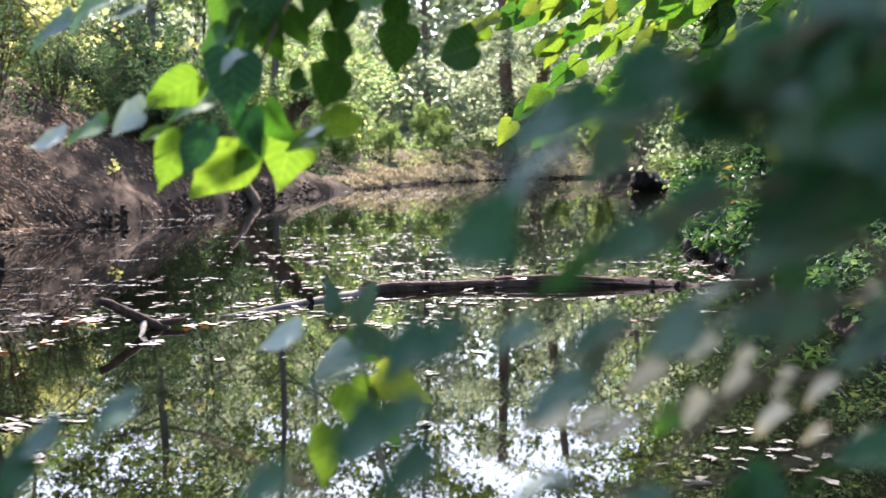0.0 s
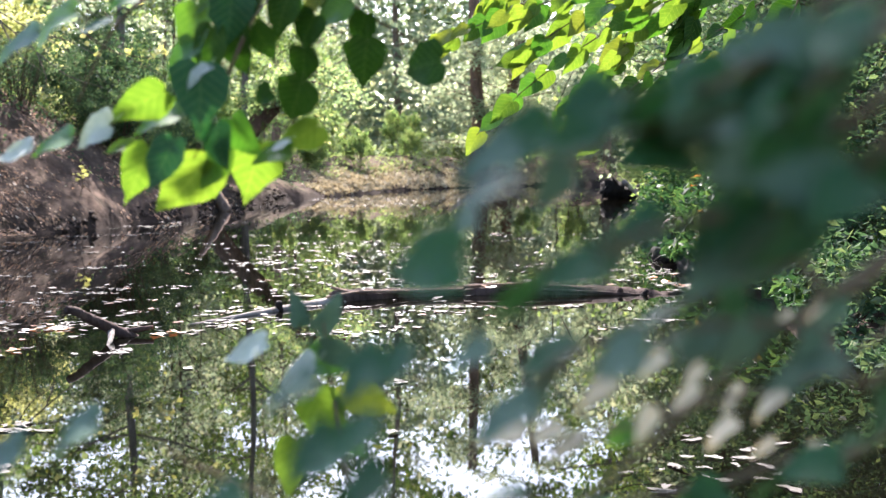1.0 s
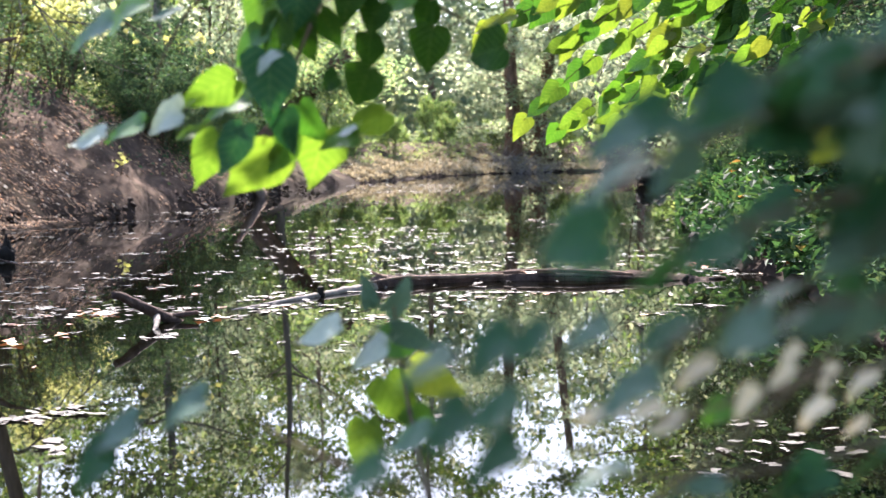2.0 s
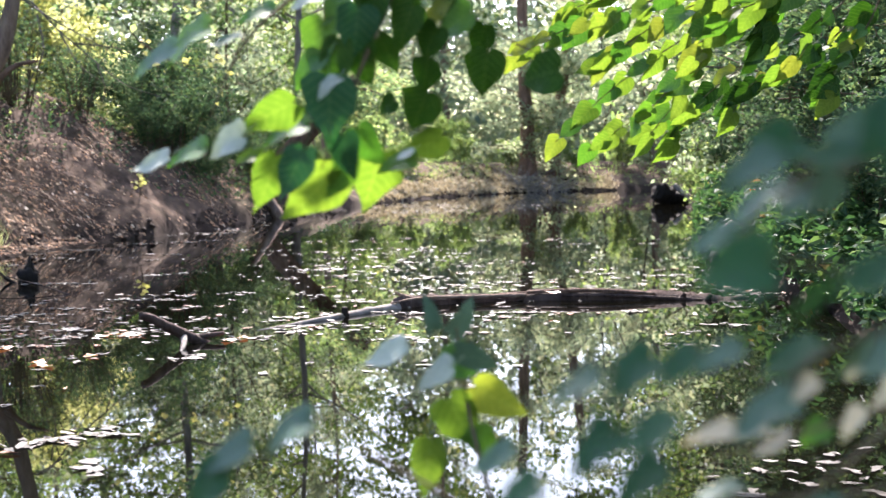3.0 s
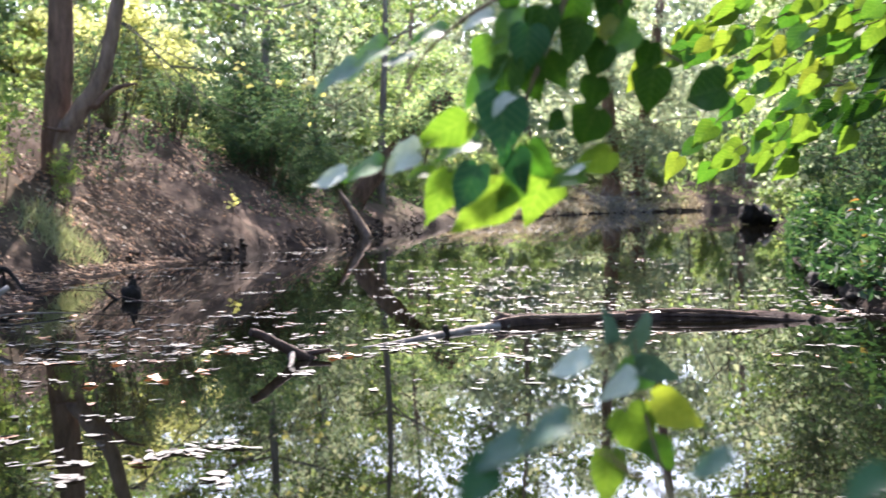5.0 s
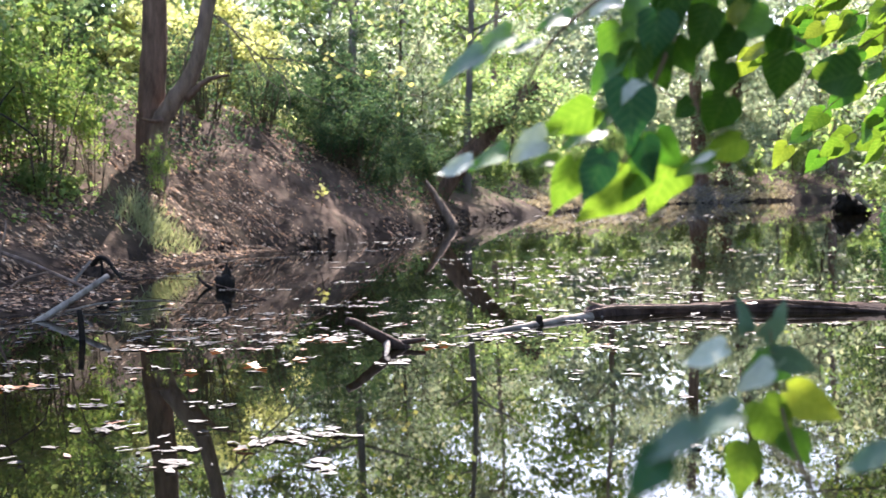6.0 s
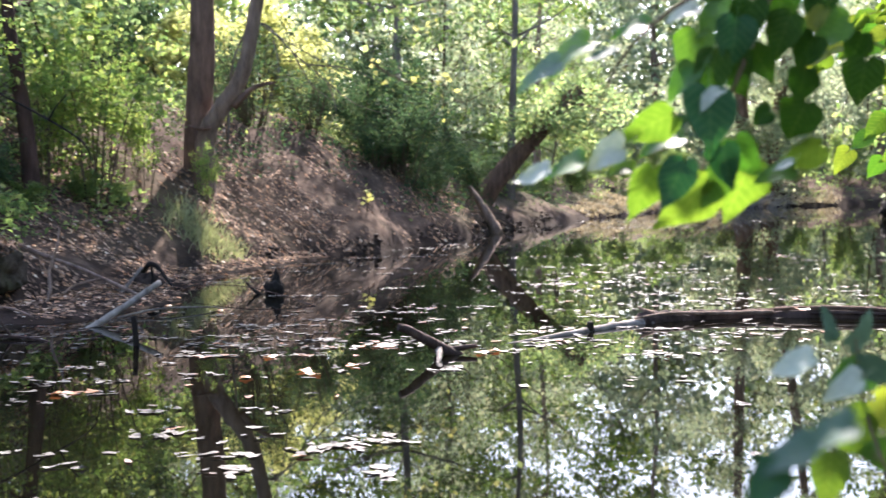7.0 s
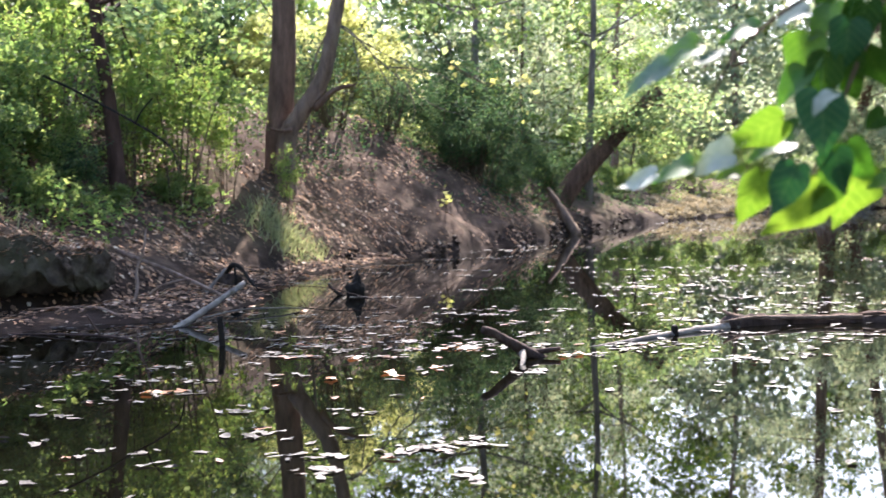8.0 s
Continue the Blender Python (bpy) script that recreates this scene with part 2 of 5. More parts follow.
def bend(points, steps=5):
    """A smooth line through the points."""
    p = [np.array(q, float) for q in points]
    p = [2 * p[0] - p[1], *p, 2 * p[-1] - p[-2]]
    out = []
    for i in range(1, len(p) - 2):
        for k in range(steps):
            u = k / steps
            out.append(0.5 * (2 * p[i] + (p[i + 1] - p[i - 1]) * u + (2 * p[i - 1] - 5 * p[i] + 4 * p[i + 1] - p[i + 2]) * u * u
                              + (3 * p[i] - p[i - 1] - 3 * p[i + 1] + p[i + 2]) * u ** 3))
    out.append(p[-2])
    return np.array(out)


def tube(points, r0, r1, sides=7, steps=5, rough=0.0, rng=None, flare=0.0, power=1.0):
    """A tapering round limb with closed ends: verts, faces."""
    line = bend(points, steps) if steps > 1 else np.array(points, float)
    n = len(line)
    tang = np.gradient(line, axis=0)
    tang /= np.linalg.norm(tang, axis=1)[:, None] + 1e-9
    ref = np.array((0.3, 0.9, 0.2)) if abs(tang[0][2]) > 0.8 else np.array((0, 0, 1.0))
    u = np.cross(tang, ref); u /= np.linalg.norm(u, axis=1)[:, None] + 1e-9
    v = np.cross(tang, u)
    a = np.arange(sides) * 2 * np.pi / sides
    s = np.linspace(0, 1, n)
    rad = r0 + (r1 - r0) * s ** power + flare * np.exp(-s * n / 2.0)
    rr = np.repeat(rad[:, None], sides, 1)
    if rough and rng is not None:
        rr = rr * (1 + rough * rng.normal(size=rr.shape)) * (1 + rough * rng.normal(size=(1, sides)))
    ring = line[:, None, :] + rr[:, :, None] * (np.cos(a)[None, :, None] * u[:, None, :] + np.sin(a)[None, :, None] * v[:, None, :])
    verts = np.concatenate([ring.reshape(-1, 3), line[:1], line[-1:]])
    i, j = np.meshgrid(np.arange(n - 1), np.arange(sides), indexing="ij")
    q = np.stack([i * sides + j, i * sides + (j + 1) % sides, (i + 1) * sides + (j + 1) % sides, (i + 1) * sides + j], -1).reshape(-1, 4)
    f = np.concatenate([q[:, [0, 1, 2]], q[:, [0, 2, 3]]])
    k = np.arange(sides)
    f = np.concatenate([f, np.stack([(k + 1) % sides, k, np.full(sides, n * sides)], 1),
                        np.stack([(n - 1) * sides + k, (n - 1) * sides + (k + 1) % sides, np.full(sides, n * sides + 1)], 1)])
    return verts, f


def joined(pieces):
    off, vs, fs = 0, [], []
    for v, f in pieces:
        vs.append(v); fs.append(np.asarray(f) + off); off += len(v)
    return np.concatenate(vs), np.concatenate(fs)


def unit(v):
    return v / (np.linalg.norm(v, axis=-1, keepdims=True) + 1e-9)


def leaves(rng, centres, size, spread=0.25, width=0.3, droop=0.35, flat=0.7, fold=0.12):
    """Small folded leaves, one island each: verts, faces."""
    c = np.asarray(centres)
    n = len(c)
    s = (size * rng.uniform(1 - spread, 1 + spread, n))[:, None]
    t = rng.normal(size=(n, 3)); t[:, 2] = t[:, 2] * 0.5 - droop
    t = unit(t)
    up = unit(rng.normal(size=(n, 3)) * (1 - flat) + np.array((0, 0, flat)))
    side = unit(np.cross(t, up)); nn = np.cross(side, t)
    b, tip = c - t * s * 0.5, c + t * s * 0.5
    l = c - t * s * 0.06 + side * s * width + nn * s * fold
    r = c - t * s * 0.06 - side * s * width + nn * s * fold
    v = np.stack([b, r, tip, l], 1).reshape(-1, 3)
    o = np.arange(n)[:, None] * 4
    return v, np.concatenate([o + np.array([[0, 1, 2]]), o + np.array([[0, 2, 3]])], 1).reshape(-1, 3)


# ---- the pond's outline: x, y, height of the cut bank, slope behind it, height of the top ----
SHORE = [(-9.5, -8, 0.3, 0.3, 1.5), (-8.6, 0, 0.5, 0.35, 2.5), (-7.9, 6, 0.65, 0.45, 4.2), (-7.5, 10.2, 0.5, 0.5, 4.2), (-7.0, 11.5, 0.2, 0.45, 4.2), (-6.88, 12.4, 0.1, 0.45, 4.2),
         (-6.87, 13.6, 0.1, 0.5, 4.2), (-6.95, 15.4, 0.14, 0.58, 4.2), (-6.68, 16.9, 0.2, 0.7, 3.5), (-6.4, 18.8, 0.2, 0.72, 2.9), (-6.0, 20.4, 0.2, 0.72, 2.9),
         (-5.4, 22, 0.22, 0.72, 2.9), (-4.9, 25, 0.2, 0.66, 2.8), (-4.7, 31, 0.3, 0.5, 2.5), (-4.0, 35.5, 0.25, 0.35, 2.0), (-2.8, 41, 0.15, 0.25, 1.6), (-1.1, 47.6, 0.12, 0.25, 1.4),
         (1.6, 52.8, 0.12, 0.32, 1.3), (4.6, 56.0, 0.1, 0.3, 1.2), (8.5, 58, 0.1, 0.25, 1.2), (9.0, 52, 0.15, 0.15, 0.8), (6.95, 40, 0.15, 0.15, 0.8),
         (5.85, 33.5, 0.2, 0.15, 0.8), (4.75, 26, 0.2, 0.15, 0.8), (3.5, 19, 0.3, 0.15, 0.8), (2.85, 14, 0.4, 0.12, 0.7), (2.75, 12, 0.38, 0.12, 0.6),
         (2.72, 9.5, 0.3, 0.1, 0.6), (2.62, 7.2, 0.25, 0.1, 0.5), (2.25, 5.4, 0.25, 0.2, 0.6), (1.6, 3.4, 0.15, 0.15, 0.4), (0.6, 2.0, 0.15, 0.1, 0.35),
         (-1.2, 1.3, 0.15, 0.1, 0.35), (-4.5, 0.6, 0.2, 0.1, 0.4), (-7.5, -7.0, 0.2, 0.1, 0.5)]
SH = np.array(SHORE, float)


MUD = [(-8.2, 8.4), (-7.2, 9.4), (-6.5, 10.1), (-6.05, 10.7), (-6.1, 11.6), (-6.5, 13.0), (-6.8, 14.6), (-7.0, 15.8), (-6.95, 16.9), (-6.75, 18.1), (-6.5, 19.3)]      # low mud in front of the cut bank


def shore_data(x, y):
    """Signed distance from the waterline (outside positive) and the bank's figures there."""
    p = np.stack([x, y], -1)
    a, b = SH, np.roll(SH, -1, 0)
    best = np.full(x.shape, 1e9)
    fig = np.zeros(x.shape + (3,))
    inside = np.zeros(x.shape, bool)
    for s, e in zip(a, b):
        d = e[:2] - s[:2]
        u = np.clip(((p - s[:2]) @ d) / (d @ d), 0, 1)
        dist = np.linalg.norm(p - s[:2] - u[..., None] * d, axis=-1)
        m = dist < best
        best = np.where(m, dist, best)
        fig = np.where(m[..., None], s[2:] + u[..., None] * (e[2:] - s[2:]), fig)
        hit = (s[1] > p[..., 1]) != (e[1] > p[..., 1])
        cx = s[0] + (p[..., 1] - s[1]) / (e[1] - s[1] + 1e-12) * d[0]
        inside ^= hit & (p[..., 0] < cx)
    return np.where(inside, -best, best), fig


def wobble(x, y, scale, seed):
    r = np.random.default_rng(seed)
    out = 0
    for k in range(5):
        a, ph = r.uniform(0, 6.28, 2)
        f = scale * 1.7 ** k
        out = out + np.sin((x * math.cos(a) + y * math.sin(a)) * f + ph + 1.3 * np.sin((y * math.cos(a) - x * math.sin(a)) * f * 0.7 + ph * 2)) / 1.6 ** k
    return out


def ground_height(x, y):
    x, y = np.asarray(x, float), np.asarray(y, float)
    d, fig = shore_data(x, y)
    d = d + 0.07 * wobble(x, y, 0.9, 3) + 0.05 * wobble(x, y, 4.0, 4)
    step, slope, top = fig[..., 0], fig[..., 1], fig[..., 2]
    dd = np.clip(d, 0, None)
    rise = step * (1 - np.exp(-dd / 0.22)) + slope * dd
    h = np.where(rise < top * 0.75, rise, top - top * 0.25 * np.exp(-(rise - top * 0.75) / (top * 0.25)))
    rough = np.clip(dd / 1.5, 0, 1)
    h = h + rough * (0.09 * wobble(x, y, 0.8, 5) + 0.045 * wobble(x, y, 3.1, 6) + 0.02 * wobble(x, y, 8.0, 7))
    far = np.clip((np.hypot(x, y - 20) - 70) / 200, 0, 1)
    h = h + far * 4
    h = np.where(d < 0, np.maximum(-0.9, d * 0.5) - 0.03, h + 0.012)
    off = np.full(x.shape, 1e9)                           # distance from the middle of the mud flat
    for (ax, ay), (bx, by) in zip(MUD, MUD[1:]):
        u = np.clip(((x - ax) * (bx - ax) + (y - ay) * (by - ay)) / ((bx - ax) ** 2 + (by - ay) ** 2), 0, 1)
        off = np.minimum(off, np.hypot(x - ax - u * (bx - ax), y - ay - u * (by - ay)))
    mud = 0.07 - 0.15 * off ** 2 + 0.022 * wobble(x, y, 2.5, 8) + 0.014 * wobble(x, y, 7.0, 9)
    return np.maximum(h, mud)


def ground_z(x, y):
    return float(ground_height(np.array([x]), np.array([y]))[0])


def build_ground():
    xs = np.concatenate([[-900, -400, -200, -120, -80], np.arange(-60, -17, 1.2), np.arange(-17, 11, 0.17), np.arange(11, 60, 1.2), [80, 120, 200, 400, 900]])
    ys = np.concatenate([[-900, -300, -120, -60, -30, -15], np.arange(-8, 9, 0.5), np.arange(9, 35, 0.17), np.arange(35, 66, 0.4), np.arange(66, 110, 1.5), [120, 150, 200, 400, 1500]])
    X, Y = np.meshgrid(xs, ys)
    Z = ground_height(X, Y)
    n, m = X.shape
    i, j = np.meshgrid(np.arange(n - 1), np.arange(m - 1), indexing="ij")
    f = np.stack([i * m + j, i * m + j + 1, (i + 1) * m + j + 1, (i + 1) * m + j], -1).reshape(-1, 4)
    ob = new("ground", mesh_of("ground", np.stack([X, Y, Z], -1).reshape(-1, 3), f, SOIL, True))
    tagged(ob, "dark brown leaf-strewn earth bank sloping down to the pond", "ground", kind="structure")
    v = [(-14, -12, 0), (14, -12, 0), (14, 62, 0), (-14, 62, 0)]
    w = new("water", mesh_of("water", v, [(0, 1, 2, 3)], WATER))
    tagged(w, "still dark pond water mirroring the trees", "water", kind="structure")


build_ground()


# ---- trees and shrubs ----
def tree_proto(name, seed, high, r, low, spread, count, size, leaf_mat, bark_mat, label, group, lean=0.0):
    """A tapered trunk with limbs and a ragged crown of single leaves, at the origin."""
    rng = np.random.default_rng(seed)
    tree = thing(name, (0, 0, 0), label, "tree", group)
    k = np.linspace(0, 1, 6)
    spine = np.stack([lean * high * k ** 1.3 + np.cumsum(rng.normal(0, 0.12, 6)), np.cumsum(rng.normal(0, 0.12, 6)), high * k - 0.3], 1)
    spine[0, :2] = 0
    bits = [tube(spine, r, r * 0.25, 9, 4, 0.04, rng, flare=r * 0.5)]
    dense = bend(spine, 10)
    hubs = []
    for i in range(16):
        h = rng.uniform(low, 0.98)
        p = dense[int(h * (len(dense) - 1))]
        a = rng.uniform(0, 6.28)
        length = spread * (1.15 - 0.6 * (h - low) / (1 - low)) * rng.uniform(0.6, 1.1)
        way = np.array((math.cos(a), math.sin(a), rng.uniform(0.05, 0.6)))
        q = p + way * length * 0.5 + rng.normal(0, 0.2, 3)
        e = p + way * length + np.array((0, 0, rng.uniform(-0.5, 0.5)))
        bits.append(tube([p, q, e], r * 0.3, 0.012, 5, 3, 0.03, rng))
        for _ in range(4):
            u = rng.uniform(0.35, 1.0)
            m = p + (e - p) * u
            t = m + rng.normal(0, 1, 3) * length * 0.22
            bits.append(tube([m, (m + t) / 2 + rng.normal(0, 0.08, 3), t], 0.02, 0.005, 3, 2))
            hubs += [t, (m + t) / 2, t + rng.normal(0, 0.3, 3)]
    part("trunk", mesh_of("trunk", *joined(bits), bark_mat, True), tree)
    hubs = np.array(hubs)
    wt = rng.uniform(0.2, 1, len(hubs)) ** 2
    pick = rng.choice(len(hubs), count, p=wt / wt.sum())
    c = hubs[pick] + rng.normal(size=(count, 3)) * np.array((0.34, 0.34, 0.2)) * spread * 0.28
    part("crown", mesh_of("crown", *leaves(rng, c, size), leaf_mat), tree)
    return tree


def shrub_proto(name, seed, high, wide, count, size, leaf_mat, label, group, stems=10, flat=0.6):
    rng = np.random.default_rng(seed)
    bush = thing(name, (0, 0, 0), label, "shrub", group)
    pts = []
    for i in range(stems):
        bits = []
        a = rng.uniform(0, 6.28)
        out = wide * rng.uniform(0.25, 1.0)
        h = high * rng.uniform(0.55, 1.0)
        base = np.array((0.25 * wide * math.cos(a) * rng.uniform(0, 1), 0.25 * wide * math.sin(a) * rng.uniform(0, 1), -0.15))
        e = np.array((out * math.cos(a), out * math.sin(a), h))
        mid = base + (e - base) * 0.5 + np.array((0, 0, 0.18 * h))
        bits.append(tube([base, mid, e], 0.022, 0.004, 4, 3, 0.05, rng))
        line = bend([base, mid, e], 8)
        for _ in range(7):
            m = line[rng.integers(5, len(line))]
            t = m + np.array((rng.normal(0, 0.3), rng.normal(0, 0.3), rng.normal(0.0, 0.2))) * wide * 0.6
            bits.append(tube([m, (m + t) / 2 + (0, 0, 0.05), t], 0.007, 0.003, 3, 2))
            for u in (0.35, 0.6, 0.8, 1.0):
                pts.append(m + (t - m) * u)
        part("stem", mesh_of("stem", *joined(bits), TWIG, True), bush)
    pts = np.array(pts)
    c = pts[rng.integers(0, len(pts), count)] + rng.normal(size=(count, 3)) * np.array((0.1, 0.1, 0.07)) * wide
    c[:, 2] = np.maximum(c[:, 2], 0.03)
    part("foliage", mesh_of("foliage", *leaves(rng, c, size, flat=flat), leaf_mat), bush)
    return bush


def stand(proto, x, y, turn, size, sink=0.05, tall=1.0):
    m = Matrix.Translation((x, y, ground_z(x, y) - sink)) @ Matrix.Rotation(turn, 4, "Z") @ Matrix.Diagonal((size, size, size * tall, 1))
    return m


TREES = [tree_proto("woodland_tree", 11 + i, 16 + i, 0.16 + 0.03 * i, 0.3, 4.0, 5600, 0.17, LEAF_HAZED if i % 2 else LEAF_CROWN_SHADED, BARK_PALE if i % 2 else BARK_GREY,
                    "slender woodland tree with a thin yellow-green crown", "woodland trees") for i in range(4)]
UNDER = [tree_proto("understorey_tree", 21 + i, 8.5 + i, 0.07, 0.12, 2.9, 4300, 0.185, (LEAF_SUNNY, LEAF_HAZED, LEAF_DARK)[i], TWIG,
                    "small leafy understorey tree among taller ones", "understorey trees") for i in range(3)]
SHRUBS = [shrub_proto("woodland_shrub", 31 + i, 2.6, 1.5, 3400, 0.135, LEAF_SUNNY, "bushy light green shrub on the bank", "bank shrubs") for i in range(3)]
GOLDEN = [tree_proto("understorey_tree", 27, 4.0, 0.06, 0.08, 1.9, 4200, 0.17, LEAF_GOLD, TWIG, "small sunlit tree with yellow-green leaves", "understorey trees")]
EVERGREEN = [shrub_proto("evergreen_shrub", 41 + i, 2.8, 1.6, 3300, 0.115, LEAF_DARK, "dense dark green shrub on the bank", "dark bank shrubs", 11) for i in range(2)]

placed = []


def use(proto_list, first, x, y, turn, size, tall=1.0):
    """The prototype itself for the first, a copy for the others."""
    i = first % len(proto_list)
    p = proto_list[i]
    m = stand(p, x, y, turn, size, 0.05, tall)
    if p.name in placed:
        return copy_thing(p, m)
    placed.append(p.name)
    p.matrix_basis = m
    return p


def copies(proto_list, rows, rng):
    for k, (x, y, size, tall) in enumerate(rows):
        use(proto_list, k, x, y, rng.uniform(0, 6.28), size, tall)


rng = np.random.default_rng(5)
spots = []
tries = 0
while len(spots) < 34 and tries < 4000:
    tries += 1
    x, y = rng.uniform(-34, 30), rng.uniform(14, 84)
    d = float(shore_data(np.array([x]), np.array([y]))[0][0])
    if x < 0 and (d < 7 or (y < 30 and x > -13)):
        continue
    if x >= 0 and (d < 2.5 or (x < 8 and y < 66)):
        continue
    if all((x - a) ** 2 + (y - b) ** 2 > 16 for a, b, *_ in spots):
        spots.append((x, y, rng.uniform(0.8, 1.15), rng.uniform(0.9, 1.15)))
spots = [q for q in spots if not (-10 < q[0] < 14 and q[1] > 46) and not (-14.5 < q[0] < -12 and 40 < q[1] < 46)]
spots += [(-6.4, 55, 0.9, 1.0), (-9.2, 49, 0.85, 0.9), (-15.5, 31, 1.0, 1.0), (-7.4, 30.5, 0.8, 1.0), (7.6, 36, 0.75, 1.0), (8.8, 43, 0.85, 1.0), (7.0, 29, 0.7, 1.0), (10.5, 50, 0.9, 1.0), (6.2, 22.5, 0.65, 1.0), (9.6, 33, 0.9, 1.0), (-1.5, 84, 1.1, 1.0), (5, 86, 1.1, 1.0)]
# Unseen trees behind and beside the camera, added to hold back sky light.
spots += [(-9, -7, 1.0, 1.0), (-3.5, -9, 1.0, 1.0), (2.5, -6, 0.9, 1.0), (8, -4, 1.0, 1.0), (6, -12, 1.1, 1.0), (-14, -2, 1.0, 1.0), (-1, -15, 1.1, 1.0), (9.5, 4, 1.0, 1.0), (-7, -16, 1.1, 1.0), (12, -10, 1.1, 1.0), (10.5, 11, 1.0, 1.0)]
# Added mostly out of view, so that their crowns shade the right bank.
spots += [(5.8, 15.5, 0.75, 1.0), (6.3, 19.0, 0.8, 1.0), (5.7, 24.5, 0.75, 1.0), (5.3, 11.5, 0.7, 1.0)]
copies(TREES, spots, rng)
copies(TREES[:1], [(-5.2, 36.5, 0.7, 1.4)], rng)
copies([TREES[1], TREES[3]], [(-7.4, 58.0, 0.6, 1.2), (9.6, 64, 0.75, 1.2)], rng)

spots = [(-13.5, 24.5, 1.0, 1.0), (-15.5, 20.5, 1.0, 1.1), (-14.6, 29, 0.85, 1.0), (-6.9, 37.0, 0.9, 1.0), (-6.6, 41.5, 0.8, 0.9), (-9.2, 43, 0.85, 0.9), (-5.0, 48.5, 0.8, 0.8),
         (9.5, 64, 1.0, 1.1), (-15, 36, 1.1, 1.1), (-18, 27, 1.1, 1.2), (-6.5, 62, 0.9, 1.0), 
         (8.8, 36, 0.9, 1.0), (7.4, 27, 0.85, 1.0), (6.0, 20, 0.75, 1.0), (10.8, 46, 1.0, 1.0), (8, 74, 1.2, 1.0), (-8, 68, 1.2, 1.0), (8.4, 31, 1.0, 1.0), (12.5, 55, 1.0, 1.1)]
# Small unseen trees behind the camera, added to darken near leaves.
spots += [(-6, -6, 1.0, 1.0), (0.5, -6.5, 1.0, 1.0), (4.8, -3.5, 0.9, 1.0), (-2.5, -11, 1.1, 1.0), (7, 1.5, 0.9, 1.0), (-10, -3, 0.9, 1.0)]
copies(UNDER[:2], spots, rng)
# Added to stand in for the bright gap behind the forked tree.
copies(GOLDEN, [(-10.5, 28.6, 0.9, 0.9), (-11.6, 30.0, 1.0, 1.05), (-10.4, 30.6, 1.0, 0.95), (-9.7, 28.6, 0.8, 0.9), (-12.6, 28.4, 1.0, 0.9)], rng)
spots = [(3.9, 11.6, 0.6, 1.0), (4.2, 13.8, 0.7, 1.0), (3.7, 9.4, 0.55, 1.0), (4.0, 10.2, 0.5, 1.0), (4.3, 13, 0.55, 1.0), (4.5, 17.2, 0.6, 1.0), (4.5, 19.6, 0.65, 1.0), (4.1, 14.9, 0.5, 1.0), (5, 17.5, 0.65, 1.0), (4.4, 15.6, 0.5, 1.0), (5.8, 21, 0.75, 1.0), (3.9, 8.0, 0.5, 1.0), (6.4, 25, 0.8, 1.0), (4.7, 17.0, 0.85, 1.0), (5.2, 21.8, 0.9, 1.0), (5.9, 24.6, 0.9, 1.0), (4.9, 14.2, 0.8, 1.0), (6.6, 28, 0.95, 1.0), (7.2, 31.5, 1.0, 1.0), (5.2, 15, 0.7, 1.0), (5.6, 11.5, 0.8, 1.0), (6.5, 17.5, 0.9, 1.0), (7.2, 23, 0.95, 1.0), (4.9, 8.5, 0.7, 1.0)]
spots += [(-7.3, 29.8, 0.55, 1.0), (-6.9, 26.2, 0.45, 1.0)]
copies(UNDER[2:], spots, rng)
copies([UNDER[2], UNDER[0]], [(7.0, 36.0, 1.0, 1.4), (7.9, 39.6, 1.0, 1.3), (8.6, 43.6, 1.1, 1.4), (9.4, 47.5, 1.0, 1.3), (10, 51.5, 1.1, 1.3), (6.4, 31, 0.9, 1.4)], rng)

spots = [(-9.6, 14.0, 0.6, 1.0), (-11.3, 18.6, 0.95, 1.1), (-10.2, 19.5, 0.7, 1.1), (-11.6, 20.8, 0.9, 1.1), (-13.8, 19.6, 1.1, 1.3),
         (-9.4, 12.4, 0.55, 0.9), (-10.6, 13.4, 0.8, 1.1), (-15.5, 23, 1.2, 1.3), (-13.0, 27.5, 1.1, 1.0), (-16.5, 29.5, 1.2, 1.2), (-7.4, 31, 0.9, 1.1),
         (-3.9, 45.6, 0.9, 0.9), (-5, 42.5, 0.9, 1.0), (-5.8, 38.6, 0.9, 1.1), (-2.6, 51.2, 0.9, 1.0), (-0.4, 55.6, 0.9, 1.0), (2.0, 57.8, 0.8, 0.8), (5.2, 59.6, 0.9, 1.0), (-4.2, 53.5, 1.2, 1.2),
         (4.25, 21.0, 0.34, 0.9), (3.85, 18.4, 0.28, 0.9), (4.9, 25.4, 0.36, 0.9), (6.9, 39.2, 0.62, 0.75), (7.4, 36.5, 0.6, 0.8), (7.4, 40.2, 0.75, 0.9), (6.4, 32.6, 0.4, 0.7), (7.5, 61, 1.2, 1.2), (-1, 59.5, 1.3, 1.3), (3.6, 61.5, 1.3, 1.2), (10.4, 60.5, 1.2, 1.2), (-6.6, 36.4, 0.9, 1.0), (-6.8, 46.5, 1.3, 1.2), (-7.6, 39.5, 1.2, 1.2)]
spots += [(-8.75, 13.2, 0.42, 1.0), (-9.0, 12.5, 0.48, 1.0), (-9.1, 14.2, 0.5, 1.0), (-8.5, 14.7, 0.27, 0.9), (-9.6, 13.5, 0.6, 1.1), (-8.35, 15.9, 0.3, 0.9), (-8.1, 16.6, 0.26, 1.0)]
copies(SHRUBS, spots, rng)
